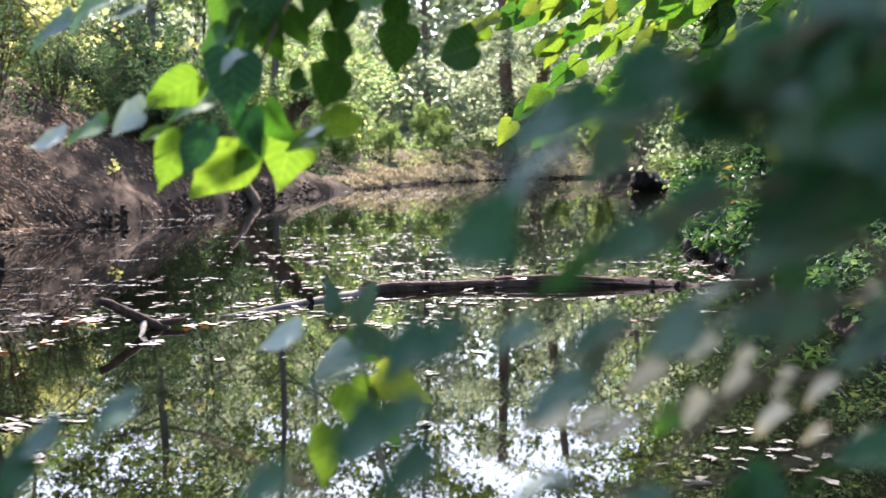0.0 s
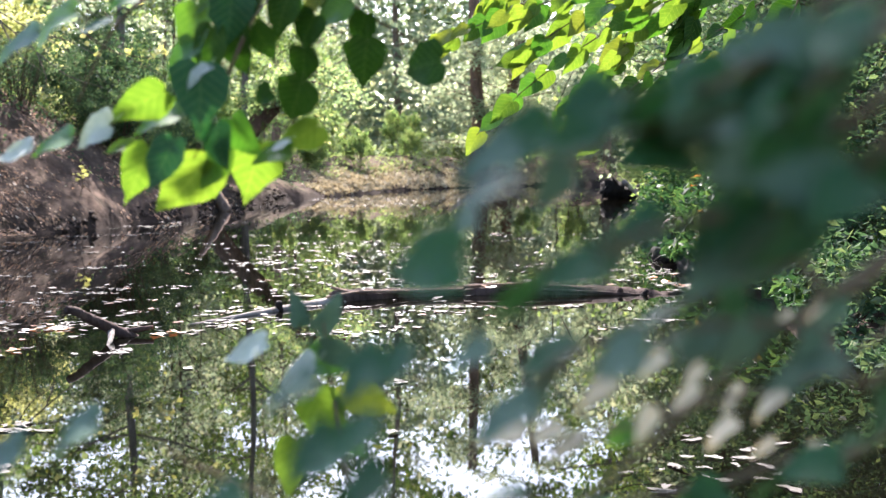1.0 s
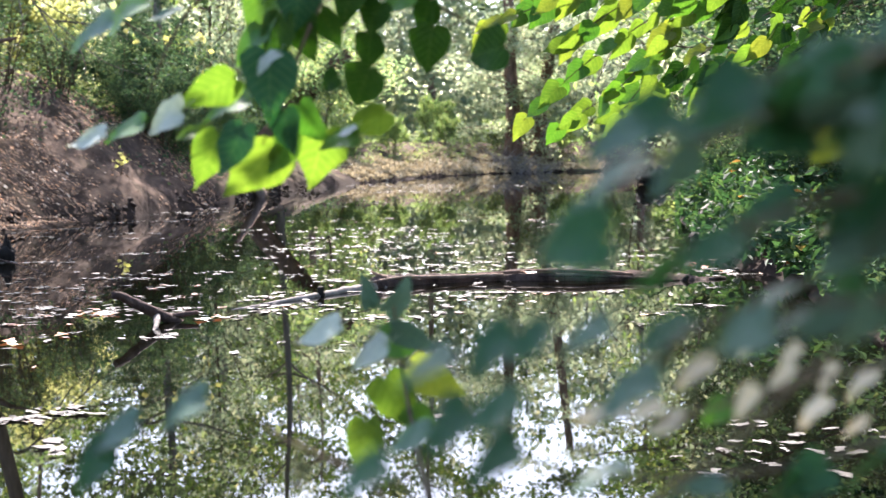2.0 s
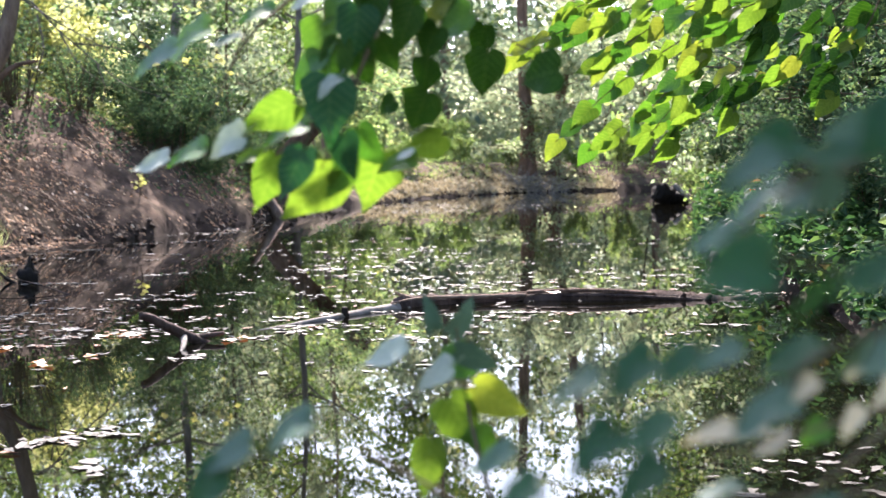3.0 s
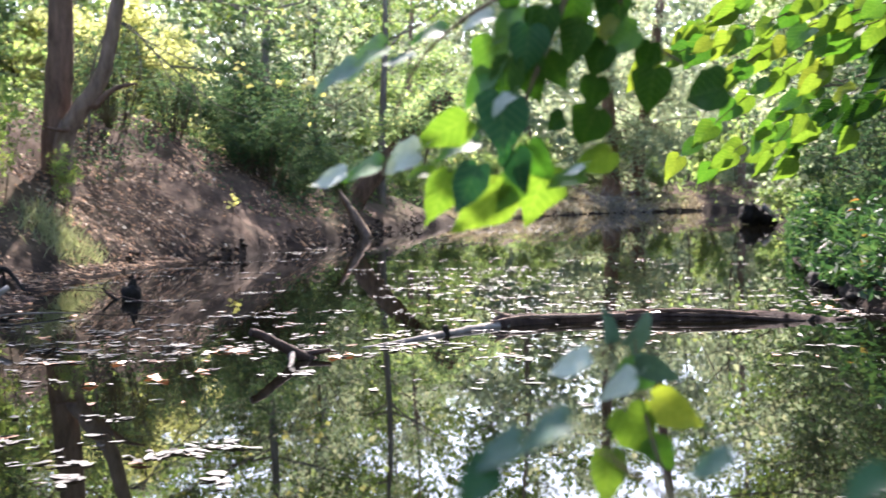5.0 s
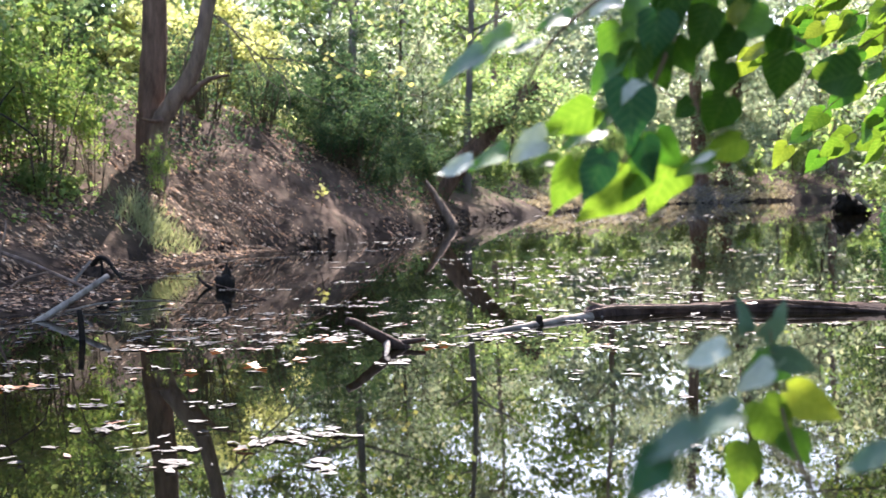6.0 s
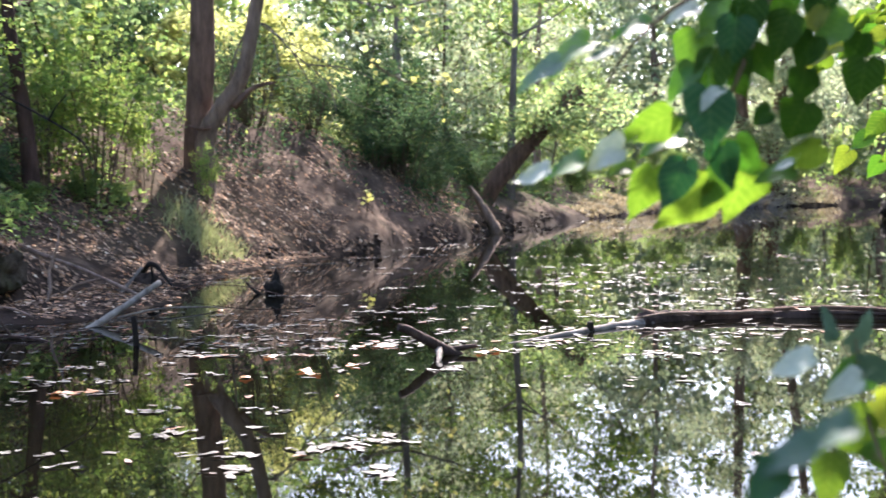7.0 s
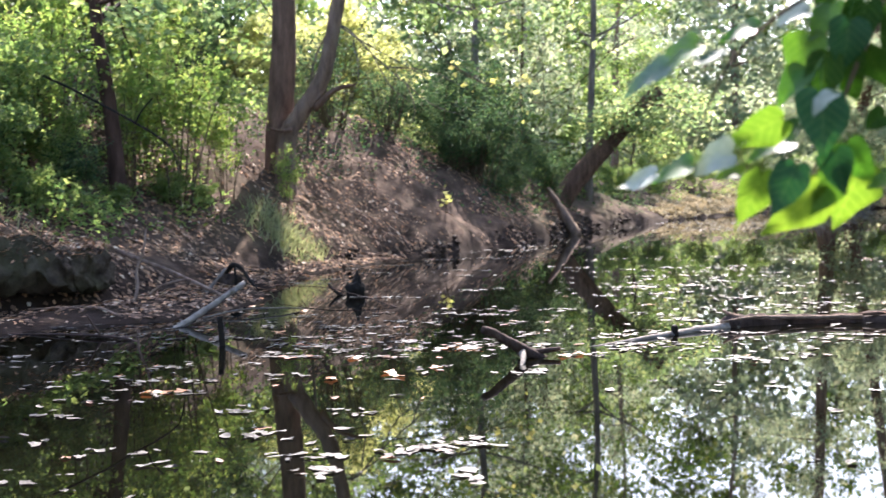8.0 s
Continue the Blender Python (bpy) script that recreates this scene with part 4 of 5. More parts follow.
def bank_ledge():
    r = np.random.default_rng(29)
    ob = thing("bank_ledge", (-7.5, 10.6, 0.3), "overhanging ledge of mossy brown earth above the water", "earth ledge")
    line = [(-8.9, 8.0, 0.5), (-8.25, 9.2, 0.52), (-7.75, 10.0, 0.5), (-7.45, 10.55, 0.5), (-7.15, 11.0, 0.47), (-7.05, 11.45, 0.42), (-7.2, 11.8, 0.4)]
    v, f = tube(line, 0.33, 0.19, 40, 18, 0.03, r)
    v = np.array([q + 0.15 * np.array(noise.noise_vector(Vector(q) * 1.7)) + 0.09 * np.array(noise.noise_vector(Vector(q) * 4.5)) + 0.05 * np.array(noise.noise_vector(Vector(q) * 11.0)) for q in v])
    v[:, 2] -= 0.05
    part("turf", mesh_of("turf", v, f, MOSSY, True), ob, "mossy lip of brown earth")
    top = v[v[:, 2] > 0.5]
    c = top[r.integers(0, len(top), 1500)] + r.normal(size=(1500, 3)) * (0.06, 0.06, 0.012)
    part("litter", mesh_of("litter", *leaves(r, c + (0, 0, 0.02), 0.055, flat=0.85), LITTER), ob, "brown leaves lying on the turf")
    for x, y, z, d in ((-7.02, 11.2, 0.42, 0.3), (-7.4, 10.35, 0.38, 0.24)):
        part("root", mesh_of("root", *tube([(x, y, z), (x + 0.09, y - 0.05, z - d * 0.4), (x + 0.1 + r.uniform(-0.06, 0.06), y - 0.07, z - d)], 0.014, 0.006, 5, 4, 0.05, r), BARK, True), ob)


bank_ledge()


def root_plate():
    r = np.random.default_rng(71)
    ob = thing("root_plate", (5.55, 36.8, 0.0), "upturned black root plate at the water's edge", "roots")
    part("plate", lump("plate", (5.7, 36.9, 0.28), (0.34, 0.28, 0.32), BLACK_WOOD, 8), ob, "black mass of soil and roots")
    part("plate", lump("plate", (6.15, 36.95, 0.14), (0.36, 0.25, 0.2), BLACK_WOOD, 6), ob, "black mass of soil and roots")
    for l, r0, r1, m in (([(5.62, 34.1, 0.55), (5.85, 33.95, 0.33), (6.1, 33.8, 0.05)], 0.09, 0.05, PEELED), ([(5.8, 34.1, 0.3), (6.15, 34.0, 0.42), (6.6, 34.0, 0.48)], 0.05, 0.02, BARK_GREY),
                         ([(5.2, 34.2, 0.4), (5.06, 34.1, 0.25), (5.0, 34.1, -0.05)], 0.04, 0.02, BLACK_WOOD), ([(5.4, 34.1, 0.5), (5.3, 34.0, 0.65), (5.2, 34.0, 0.72)], 0.03, 0.01, BLACK_WOOD)):
        part("root", mesh_of("root", *tube([(x + 0.35, y + 2.5, z) for x, y, z in l], r0, r1, 8, 5, 0.05, r), m, True), ob)


root_plate()


def undercut_roots():
    r = np.random.default_rng(47)
    # Roots and mud coloured black, which also stands in for the undercut's shade.
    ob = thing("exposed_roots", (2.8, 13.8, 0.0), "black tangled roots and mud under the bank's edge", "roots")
    part("mud", lump("mud", (2.9, 14.5, 0.05), (0.14, 0.42, 0.14), BLACK_WOOD, 12), ob, "black lump of mud for the undercut's shade")
    part("mud", lump("mud", (2.82, 12.9, 0.04), (0.12, 0.4, 0.12), BLACK_WOOD, 15), ob, "black lump of mud for the undercut's shade")
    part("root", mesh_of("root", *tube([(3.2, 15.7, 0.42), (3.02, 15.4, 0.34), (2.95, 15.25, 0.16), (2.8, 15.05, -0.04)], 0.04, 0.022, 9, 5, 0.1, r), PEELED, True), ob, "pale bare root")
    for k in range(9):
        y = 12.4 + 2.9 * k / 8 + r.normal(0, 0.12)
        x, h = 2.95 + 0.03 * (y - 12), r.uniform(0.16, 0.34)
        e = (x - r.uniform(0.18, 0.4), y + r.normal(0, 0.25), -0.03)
        part("root", mesh_of("root", *tube([(x + 0.1, y, h), (x - 0.05, y + r.normal(0, 0.08), h * r.uniform(0.6, 1.1)), e], r.uniform(0.012, 0.028), 0.008, 6, 4, 0.1, r), BLACK_WOOD if k % 3 else BARK_WET, True), ob)


undercut_roots()


def bare_branch(name, base, lines, r0, r1, mat, label):
    ob = thing(name, base, label, "branch")
    for k, l in enumerate(lines):
        part("branch" if k == 0 else "twig", mesh_of("branch", *tube(l, r0 if k == 0 else r0 * 0.6, r1, 6, 6), mat, True), ob)


g = ground_z
bare_branch("bare_arching_branch", (-8.4, 21.6, g(-8.4, 21.6)), [
    [(-8.4, 21.6, g(-8.4, 21.6) - 0.1), (-8.1, 21.2, 3.4), (-7.53, 21.00, 4.04), (-6.92, 21.00, 3.50), (-6.31, 21.00, 2.97), (-5.81, 21.00, 2.58), (-5.21, 21.00, 2.37)],
    [(-7.53, 21.00, 4.04), (-7.03, 20.83, 3.71), (-6.28, 20.66, 3.29), (-5.69, 20.66, 2.95)],
    [(-6.92, 21.00, 3.50), (-6.61, 21.00, 2.95), (-6.19, 21.00, 2.62)],
    [(-7.28, 21.00, 3.79), (-7.20, 21.00, 3.12), (-7.53, 21.00, 2.53)],
    [(-6.31, 21.00, 2.97), (-6.19, 21.08, 2.53), (-6.28, 21.08, 2.28)],
    [(-6.70, 21.00, 3.29), (-5.94, 21.17, 3.20), (-5.27, 21.17, 2.87)]],
    0.026, 0.005, BARK_GREY, "bare grey arching branches on the bank top")
bare_branch("dark_arching_branch", (-10.6, 14.6, g(-10.6, 14.6)), [
    [(-10.6, 14.6, g(-10.6, 14.6) - 0.05), (-10.2, 14.2, 2.75), (-9.65, 14, 2.86), (-8.86, 14, 2.55), (-8.17, 14, 2.21), (-7.57, 14, 1.88), (-7.32, 14, 1.68), (-7.24, 14, 1.43)],
    [(-7.8, 14, 2.0), (-7.65, 13.9, 2.15), (-7.5, 13.9, 2.3)]], 0.024, 0.009, BLACK_WOOD, "dark bent branch arching out of the shrubs")


def bank_grass():
    r = np.random.default_rng(15)
    v, f = [], []
    for cx, cy, n, w, h in ((-7.18, 16.95, 280, 0.2, 0.24), (-7.0, 17.35, 220, 0.22, 0.24), (-7.3, 17.3, 120, 0.25, 0.2), (-8.5, 12.3, 60, 0.35, 0.2)):
        for _ in range(n):
            x, y = cx + r.normal(0, w), cy + r.normal(0, w)
            z = ground_z(x, y) - 0.01
            hh = h * r.uniform(0.5, 1.2)
            dx, dy = r.normal(0.05, 0.16), r.normal(-0.05, 0.16)
            o = len(v)
            v += [(x - 0.006, y, z), (x + 0.006, y, z), (x + dx * 0.4 + 0.004, y + dy * 0.4, z + hh * 0.65), (x + dx * 0.4 - 0.004, y + dy * 0.4, z + hh * 0.65), (x + dx, y + dy, z + hh)]
            f += [(o, o + 1, o + 2), (o, o + 2, o + 3), (o + 3, o + 2, o + 4)]
    tagged(new("grass", mesh_of("grass", v, f, GRASS)), "wispy pale green grass tufts on the bank", "grass", kind="stuff")


bank_grass()


def leafy_spray(name, base, twigs, count, size, mat, label, category="branch", spread=0.12):
    """A few thin twigs with single leaves."""
    r = np.random.default_rng(count)
    ob = thing(name, base, label, category)
    for l in twigs:
        part("twig", mesh_of("twig", *tube(l, 0.012, 0.004, 5, 5), TWIG, True), ob)
    pts = np.concatenate([bend(l, 6)[len(l) * 2:] for l in twigs])
    c = pts[r.integers(0, len(pts), count)] + r.normal(0, spread, (count, 3))
    part("foliage", mesh_of("foliage", *leaves(r, c, size, width=0.36, flat=0.3), mat), ob)


leafy_spray("yellowing_spray", (-6.9, 19.0, 6.2), [[(-6.9, 19.0, 6.2), (-6.1, 19.6, 4.5), (-5.3, 20.0, 3.2), (-4.4, 20, 2.7), (-3.9, 20, 2.42)],
            [(-5.3, 20.0, 3.2), (-4.8, 20.0, 2.9), (-4.4, 20, 2.8), (-3.9, 20, 2.75)]], 34, 0.12, LEAF_YELLOW, "thin spray of pale yellow leaves over the bank")
leafy_spray("yellowing_spray", (-6.8, 19.0, 6.9), [[(-6.8, 19.0, 6.9), (-5.8, 19.6, 5.2), (-4.9, 20, 4.1), (-4.2, 20, 3.85)]], 22, 0.12, LEAF_YELLOW, "thin spray of pale yellow leaves over the bank")
for base, line in (((-7.0, 19.0, 6.6), [(-7.0, 19.0, 6.6), (-6.6, 18.8, 5.2), (-6.1, 18.6, 4.4), (-5.7, 18.6, 3.9), (-5.4, 18.6, 3.5)]),
                   ((-6.9, 19.0, 7.0), [(-6.9, 19.0, 7.0), (-5.9, 19.0, 5.5), (-5.2, 19.0, 4.6), (-4.7, 19.0, 4.0), (-4.2, 19.0, 3.5)]),
                   ((-6.8, 19.0, 7.4), [(-6.8, 19.0, 7.4), (-5.2, 19.6, 5.9), (-4.2, 19.8, 4.8), (-3.6, 19.8, 4.1), (-3.2, 19.8, 3.6)]),
                   ((-8.0, 19.0, 6.5), [(-8.0, 19.0, 6.5), (-8.7, 18.0, 5.2), (-9.1, 17.6, 4.3), (-9.5, 17.3, 3.7)])):
    side = [(line[2][0], line[2][1], line[2][2]), (line[2][0] + 0.5, line[2][1] - 0.3, line[2][2] - 0.25), (line[2][0] + 1.0, line[2][1] - 0.4, line[2][2] - 0.65)]
    leafy_spray("hanging_branch", base, [line, side], 260, 0.13, LEAF_FOREST, "light green leafy branch hanging from the forked tree", "branch", 0.17)
leafy_spray("yellow_seedling", (-5.95, 22.2, g(-5.95, 22.2)), [[(-5.95, 22.2, g(-5.95, 22.2) - 0.03), (-5.93, 22.15, g(-5.95, 22.2) + 0.2), (-5.95, 22.1, g(-5.95, 22.2) + 0.36)]], 16, 0.1, LEAF_YELLOW, "small yellow-green seedling on the bare bank", "seedling", 0.07)


# ---- fallen and floating leaves ----
def bank_litter():
    r = np.random.default_rng(9)
    n = 100000
    x, y = r.uniform(-11, -3.5, n), r.uniform(8.5, 32, n)
    d = shore_data(x, y)[0]
    lie = np.interp(d, (-0.2, 0, 0.3, 0.7, 1.8, 2.6, 4.5), (0.7, 0.2, -0.8, 0.4, 0.8, -0.2, -0.9))      # thick in the middle of the slope, thin on the steep rim
    keep = (ground_height(x, y) > 0.0) & (d < 4.5) & (wobble(x, y, 0.8, 31) + 0.7 * wobble(x, y, 2.6, 32) + lie + r.normal(0, 0.6, n) > 0.0)
    x, y = x[keep], y[keep]
    c = np.stack([x, y, np.maximum(ground_height(x, y), 0.0) + 0.02], 1)
    v, f = leaves(r, c, 0.058, 0.45, 0.36, 0.0, 0.8, 0.14)
    e = 0.2                                              # each leaf lies along the slope
    gx = (ground_height(x + e, y) - ground_height(x - e, y)) / (2 * e)
    gy = (ground_height(x, y + e) - ground_height(x, y - e)) / (2 * e)
    gx, gy = np.clip(gx, -0.8, 0.8), np.clip(gy, -0.8, 0.8)
    far = np.stack([np.repeat(q, 4) for q in (c[:, 0], c[:, 1], c[:, 2], gx, gy)])
    v[:, 2] = far[2] + 0.01 + far[3] * (v[:, 0] - far[0]) + far[4] * (v[:, 1] - far[1]) + 0.4 * (v[:, 2] - far[2])
    ob = new("leaf_litter", mesh_of("leaf_litter", v, f, LITTER))
    tagged(ob, "brown and russet fallen leaves covering the bank", "leaf litter", kind="stuff")


def floating_leaves():
    r = np.random.default_rng(12)
    pts = []
    while len(pts) < 3600:
        x, y = r.uniform(-7, 3), 4.4 + 34 * r.uniform() ** 1.35
        if shore_data(np.array([x]), np.array([y]))[0][0] > -0.1:
            continue
        w = wobble(np.array([x * 0.45]), np.array([y]), 0.9, 41)[0] + (0.5 if 6.6 < y < 15 else -0.6 if y < 6.6 else 0.0) + (-1.0 if x > 0.0 else -0.25 if x < -3 else 0) + (-0.35 if y > 17 else 0)
        if w + r.normal(0, 0.6) < 0.35:
            continue
        raft = r.uniform() < 0.22
        for _ in range(int(r.integers(5, 14) if raft else r.integers(1, 5))):
            pts.append((x + r.normal(0, 0.075 if raft else 0.22), y + r.normal(0, 0.04 if raft else 0.1)))
    for px, py, k in ((-1.9, 5.5, 22), (-1.72, 5.62, 20), (-1.55, 5.0, 9), (-2.15, 5.0, 10), (-2.4, 5.3, 12), (-2.5, 6.3, 10), (-3.1, 6.2, 9), (-2.7, 5.6, 8), (-3.3, 7.4, 12), (-3.9, 9.3, 14), (-4.4, 10.8, 14), (-3.7, 6.7, 14), (-2.9, 8.75, 18), (-2.5, 8.8, 16), (-3.6, 8.8, 12), (-1.2, 9.2, 20), (1.2, 5.03, 6), (1.47, 5.2, 5), (1.05, 4.85, 6), (1.22, 4.69, 4), (1.44, 4.93, 4), (1.11, 5.31, 4), (0.92, 4.62, 4), (1.42, 8.7, 7), (1.19, 8.17, 6)):
        for _ in range(k):
            pts.append((px + r.normal(0, 0.11), py + r.normal(0, 0.055)))
    for px, py, k in ((-6.12, 14.31, 26), (-5.85, 14.58, 26), (-6.3, 14.8, 20), (-5.63, 15.24, 16), (-4.52, 12.74, 20), (-4.27, 12.76, 16), (-3.74, 10.1, 12), (-3.54, 10.04, 14), (-2.51, 9.12, 14), (-2.3, 8.92, 12), (-3.63, 8.23, 22), (-3.4, 8.88, 12), (-4.87, 11.06, 12), (-4.26, 9.2, 16), (-2.92, 11.15, 20), (-5.7, 18.05, 24), (-5.36, 19.46, 26), (-4.67, 19.75, 24), (-4.2, 20.2, 20), (-6.0, 17.2, 18), (-5.6, 16.4, 16)):
        for _ in range(k):                               # long thin rafts drifted together
            pts.append((px + r.normal(0, 0.17), py + r.normal(0, 0.05)))
    p = np.array(pts)
    p = p[shore_data(p[:, 0], p[:, 1])[0] < -0.03]
    n = len(p)
    k = 9
    a = np.arange(k) * 2 * np.pi / k
    turn = r.uniform(0, 6.28, n)[:, None]
    rad = 0.031 * r.uniform(0.35, 1.2, n)[:, None] * np.clip(1 + 0.38 * r.normal(size=(n, k)), 0.35, 1.7)
    lx, ly = rad * np.cos(a) * 1.35, rad * np.sin(a) * 0.7
    X = p[:, :1] + lx * np.cos(turn) - ly * np.sin(turn)
    Y = p[:, 1:] + lx * np.sin(turn) + ly * np.cos(turn)
    curl = r.uniform(0.0, 0.006, (n, 1)) * np.abs(r.normal(size=(n, k)))
    Z = 0.004 + curl
    ring = np.stack([X, Y, Z], -1)
    mid = np.concatenate([p, np.full((n, 1), 0.005)], 1)[:, None, :]
    v = np.concatenate([ring, mid], 1).reshape(-1, 3)
    o = (np.arange(n) * (k + 1))[:, None, None]
    tri = np.stack([np.arange(k), (np.arange(k) + 1) % k, np.full(k, k)], 1)[None]
    ob = new("floating_leaves", mesh_of("floating_leaves", v, (o + tri).reshape(-1, 3), FLOATING))
    tagged(ob, "pale dead leaves drifting on the dark water", "floating leaves", kind="stuff")


def bank_clods():
    """Crumbled dark earth along the foot of the bank."""
    r = np.random.default_rng(63)
    ico = [(math.cos(k * 1.2566) * 0.894, math.sin(k * 1.2566) * 0.894, 0.447) for k in range(5)] + [(math.cos(k * 1.2566 + 0.628) * 0.894, math.sin(k * 1.2566 + 0.628) * 0.894, -0.447) for k in range(5)] + [(0, 0, 1), (0, 0, -1)]
    tri = np.array([(10, k, (k + 1) % 5) for k in range(5)] + [(11, 5 + (k + 1) % 5, 5 + k) for k in range(5)] + [(k, 5 + k, (k + 1) % 5) for k in range(5)] + [(5 + k, 5 + (k + 1) % 5, (k + 1) % 5) for k in range(5)])
    ico, bits = np.array(ico), []
    while len(bits) < 300:
        y = r.uniform(12.5, 36)
        x = np.interp(y, SH[4:15, 1], SH[4:15, 0]) - abs(r.normal(0, 0.12)) + 0.08
        if wobble(np.array([x]), np.array([y]), 1.6, 77)[0] + r.normal(0, 0.4) < 0.0:
            continue
        size = r.uniform(0.02, 0.065) * np.array((1.2, 1.2, 0.75))
        bits.append((ico * size * r.uniform(0.7, 1.3, (12, 1)) + (x, y, max(ground_z(x, y), 0.0)), tri))
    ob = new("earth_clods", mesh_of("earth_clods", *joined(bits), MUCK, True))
    tagged(ob, "crumbled dark wet earth along the foot of the bank", "earth", kind="stuff")


bank_clods()
bank_litter()
floating_leaves()


def lobed_leaf():
    """A flat, slightly curled leaf with five lobes, 12 cm long."""
    n = 20
    v = [(0.05 * math.cos(a) * (1 + 0.28 * math.cos(5 * a)) * 1.1, 0.038 * math.sin(a) * (1 + 0.28 * math.cos(5 * a)), 0.006 + 0.006 * math.cos(2 * a)) for a in (i * 2 * math.pi / n for i in range(n))]
    v.append((0, 0, 0.005))
    return mesh_of("orange_leaf", v, [(i, (i + 1) % n, n) for i in range(n)], ORANGE)


ORANGE_LEAF = lobed_leaf()
r3 = np.random.default_rng(33)
for x, y in ((-2.58, 7.48), (-2.43, 7.86), (-2.5, 8.84), (-2.62, 8.78), (-2.4, 8.8), (-3.76, 6.7), (-3.66, 6.74), (-3.84, 6.66), (-2.68, 7.62), (-2.95, 7.3), (-1.62, 8.62), (-1.7, 8.5), (-4.6, 11.2), (-5.3, 11.6),
             (-4.2, 9.6), (-3.1, 8.2), (2.35, 11.9), (2.45, 11.5), (2.3, 12.3), (-6.4, 11.45), (-6.55, 11.2), (-6.2, 11.9), (-5.75, 12.05), (-5.6, 11.7), (-6.65, 10.9), (-5.9, 11.3), (0.6, 10.4)):
    ob = new("orange_leaf", ORANGE_LEAF)
    ob.matrix_basis = pose(x, y, 0.004 if y != 10.4 else 0.115, r3.uniform(-4, 4), r3.uniform(-4, 4), r3.uniform(0, 360))
    tagged(ob, "curled orange autumn leaf resting on the pond", "leaf", "orange leaves on the pond")


# ---- near foliage ----
def heart_mesh(name, mat, curl, seed, wide=1.0):
    """A heart-shaped leaf one unit long, tip along +y, folded at the midrib, with its stalk."""
    r = np.random.default_rng(seed)
    ys = np.array([-0.08, 0.0, 0.12, 0.28, 0.46, 0.64, 0.8, 0.92, 1.0])
    half = np.array([0.22, 0.36, 0.45, 0.45, 0.385, 0.27, 0.14, 0.045, 0.0])
    half = half * wide * (0.98, 0.8, 0.88)[seed % 3]
    cols = np.array([-1, -0.5, 0, 0.5, 1.0])
    V = []
    for y, h in zip(ys, half):
        for c in cols:
            yy = y + (0.1 if y < 0.05 and c == 0 else 0.0) + 0.02 * r.normal() * abs(c)
            V.append((c * h * (1 + 0.05 * r.normal()), yy, 0.16 * abs(c) * h - curl * (yy - 0.2) ** 2 + 0.035 * math.sin(yy * 8 + 2 * c + seed) * abs(c) + 0.012 * r.normal()))
    n, m = len(ys), len(cols)
    F = []
    for i in range(n - 1):
        for j in range(m - 1):
            F += [(i * m + j, i * m + j + 1, (i + 1) * m + j + 1), (i * m + j, (i + 1) * m + j + 1, (i + 1) * m + j)]
    sv, sf = tube([(0, 0.03, 0), (0, -0.15, 0.02), (0.02, -0.4, 0.08)], 0.012, 0.01, 4, 2)
    V, F = joined([(np.array(V), np.array(F)), (sv, sf)])
    return mesh_of(name, V, F, mat, True)


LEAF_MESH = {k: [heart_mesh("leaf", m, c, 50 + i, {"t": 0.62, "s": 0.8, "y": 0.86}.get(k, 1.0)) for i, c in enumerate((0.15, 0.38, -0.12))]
             for k, m in (("g", HEART), ("k", HEART_SHADED), ("p", HEART_GLARE), ("d", HEART_DEEP_SHADE), ("y", HEART_YELLOW), ("t", HEART_TAN), ("s", HEART_TEAL))}


def put_leaf(parent, x, y, z, length, tip, turn=0.0, pitch=0.0, kind="g", k=0):
    """tip: degrees of the tip's way in the upright plane facing -y, 0 to +x and 90 down; turn about the midrib; pitch: tip away."""
    a, p, w = radians(tip), radians(pitch), radians(turn)
    t = Vector((math.cos(a) * math.cos(p), math.sin(p), -math.sin(a) * math.cos(p))).normalized()
    nrm = Vector((0, -1, 0))
    nrm = (nrm - t * nrm.dot(t)).normalized()
    nrm = Matrix.Rotation(w, 3, t) @ nrm
    s = t.cross(nrm)
    rot = Matrix((s, t, nrm)).transposed().to_4x4()
    at = Matrix.Translation((x, y, z)) @ rot @ Matrix.Scale(length, 4) @ Matrix.Translation((0, -0.45, 0))
    return part("leaf", LEAF_MESH[kind][k % 3], parent, "", at)


def twig(parent, pts, r0=0.006, r1=0.002, name="twig"):
    return part(name, mesh_of(name, *tube(pts, r0, r1, 6, 6), TWIG, True), parent)


def overhanging_tree():
    r = np.random.default_rng(8)
    bx, by = 2.6, 2.6
    z = ground_z(bx, by)
    tree = thing("overhanging_tree", (bx, by, z), "young tree with heart-shaped leaves hanging over the pond", "tree")
    part("trunk", mesh_of("trunk", *tube([(bx, by, z - 0.3), (bx - 0.1, by + 0.05, 1.2), (bx - 0.1, by + 0.1, 2.6), (bx + 0.1, by + 0.1, 5), (bx, by, 7)], 0.1, 0.03, 10, 6, 0.02, r, 0.05), BARK_GREY, True), tree)
    limb_a = part("limb", mesh_of("limb", *tube([(2.5, 2.7, 2.2), (1.6, 2.8, 2.55), (0.7, 2.85, 2.4), (0.1, 2.8, 2.05), (-0.15, 2.75, 1.75)], 0.035, 0.008, 8, 6), TWIG, True), tree)
    limb_c = part("limb", mesh_of("limb", *tube([(2.55, 2.75, 2.0), (2.4, 4.0, 2.6), (2.0, 5.2, 2.5), (1.6, 5.6, 2.0)], 0.035, 0.008, 8, 6), TWIG, True), tree)
    limb_d = part("limb", mesh_of("limb", *tube([(2.5, 2.6, 1.5), (1.7, 2.0, 1.85), (1.1, 1.5, 1.8), (0.8, 1.4, 1.6)], 0.03, 0.008, 8, 6), TWIG, True), tree)
    return tree, limb_a, limb_c, limb_d


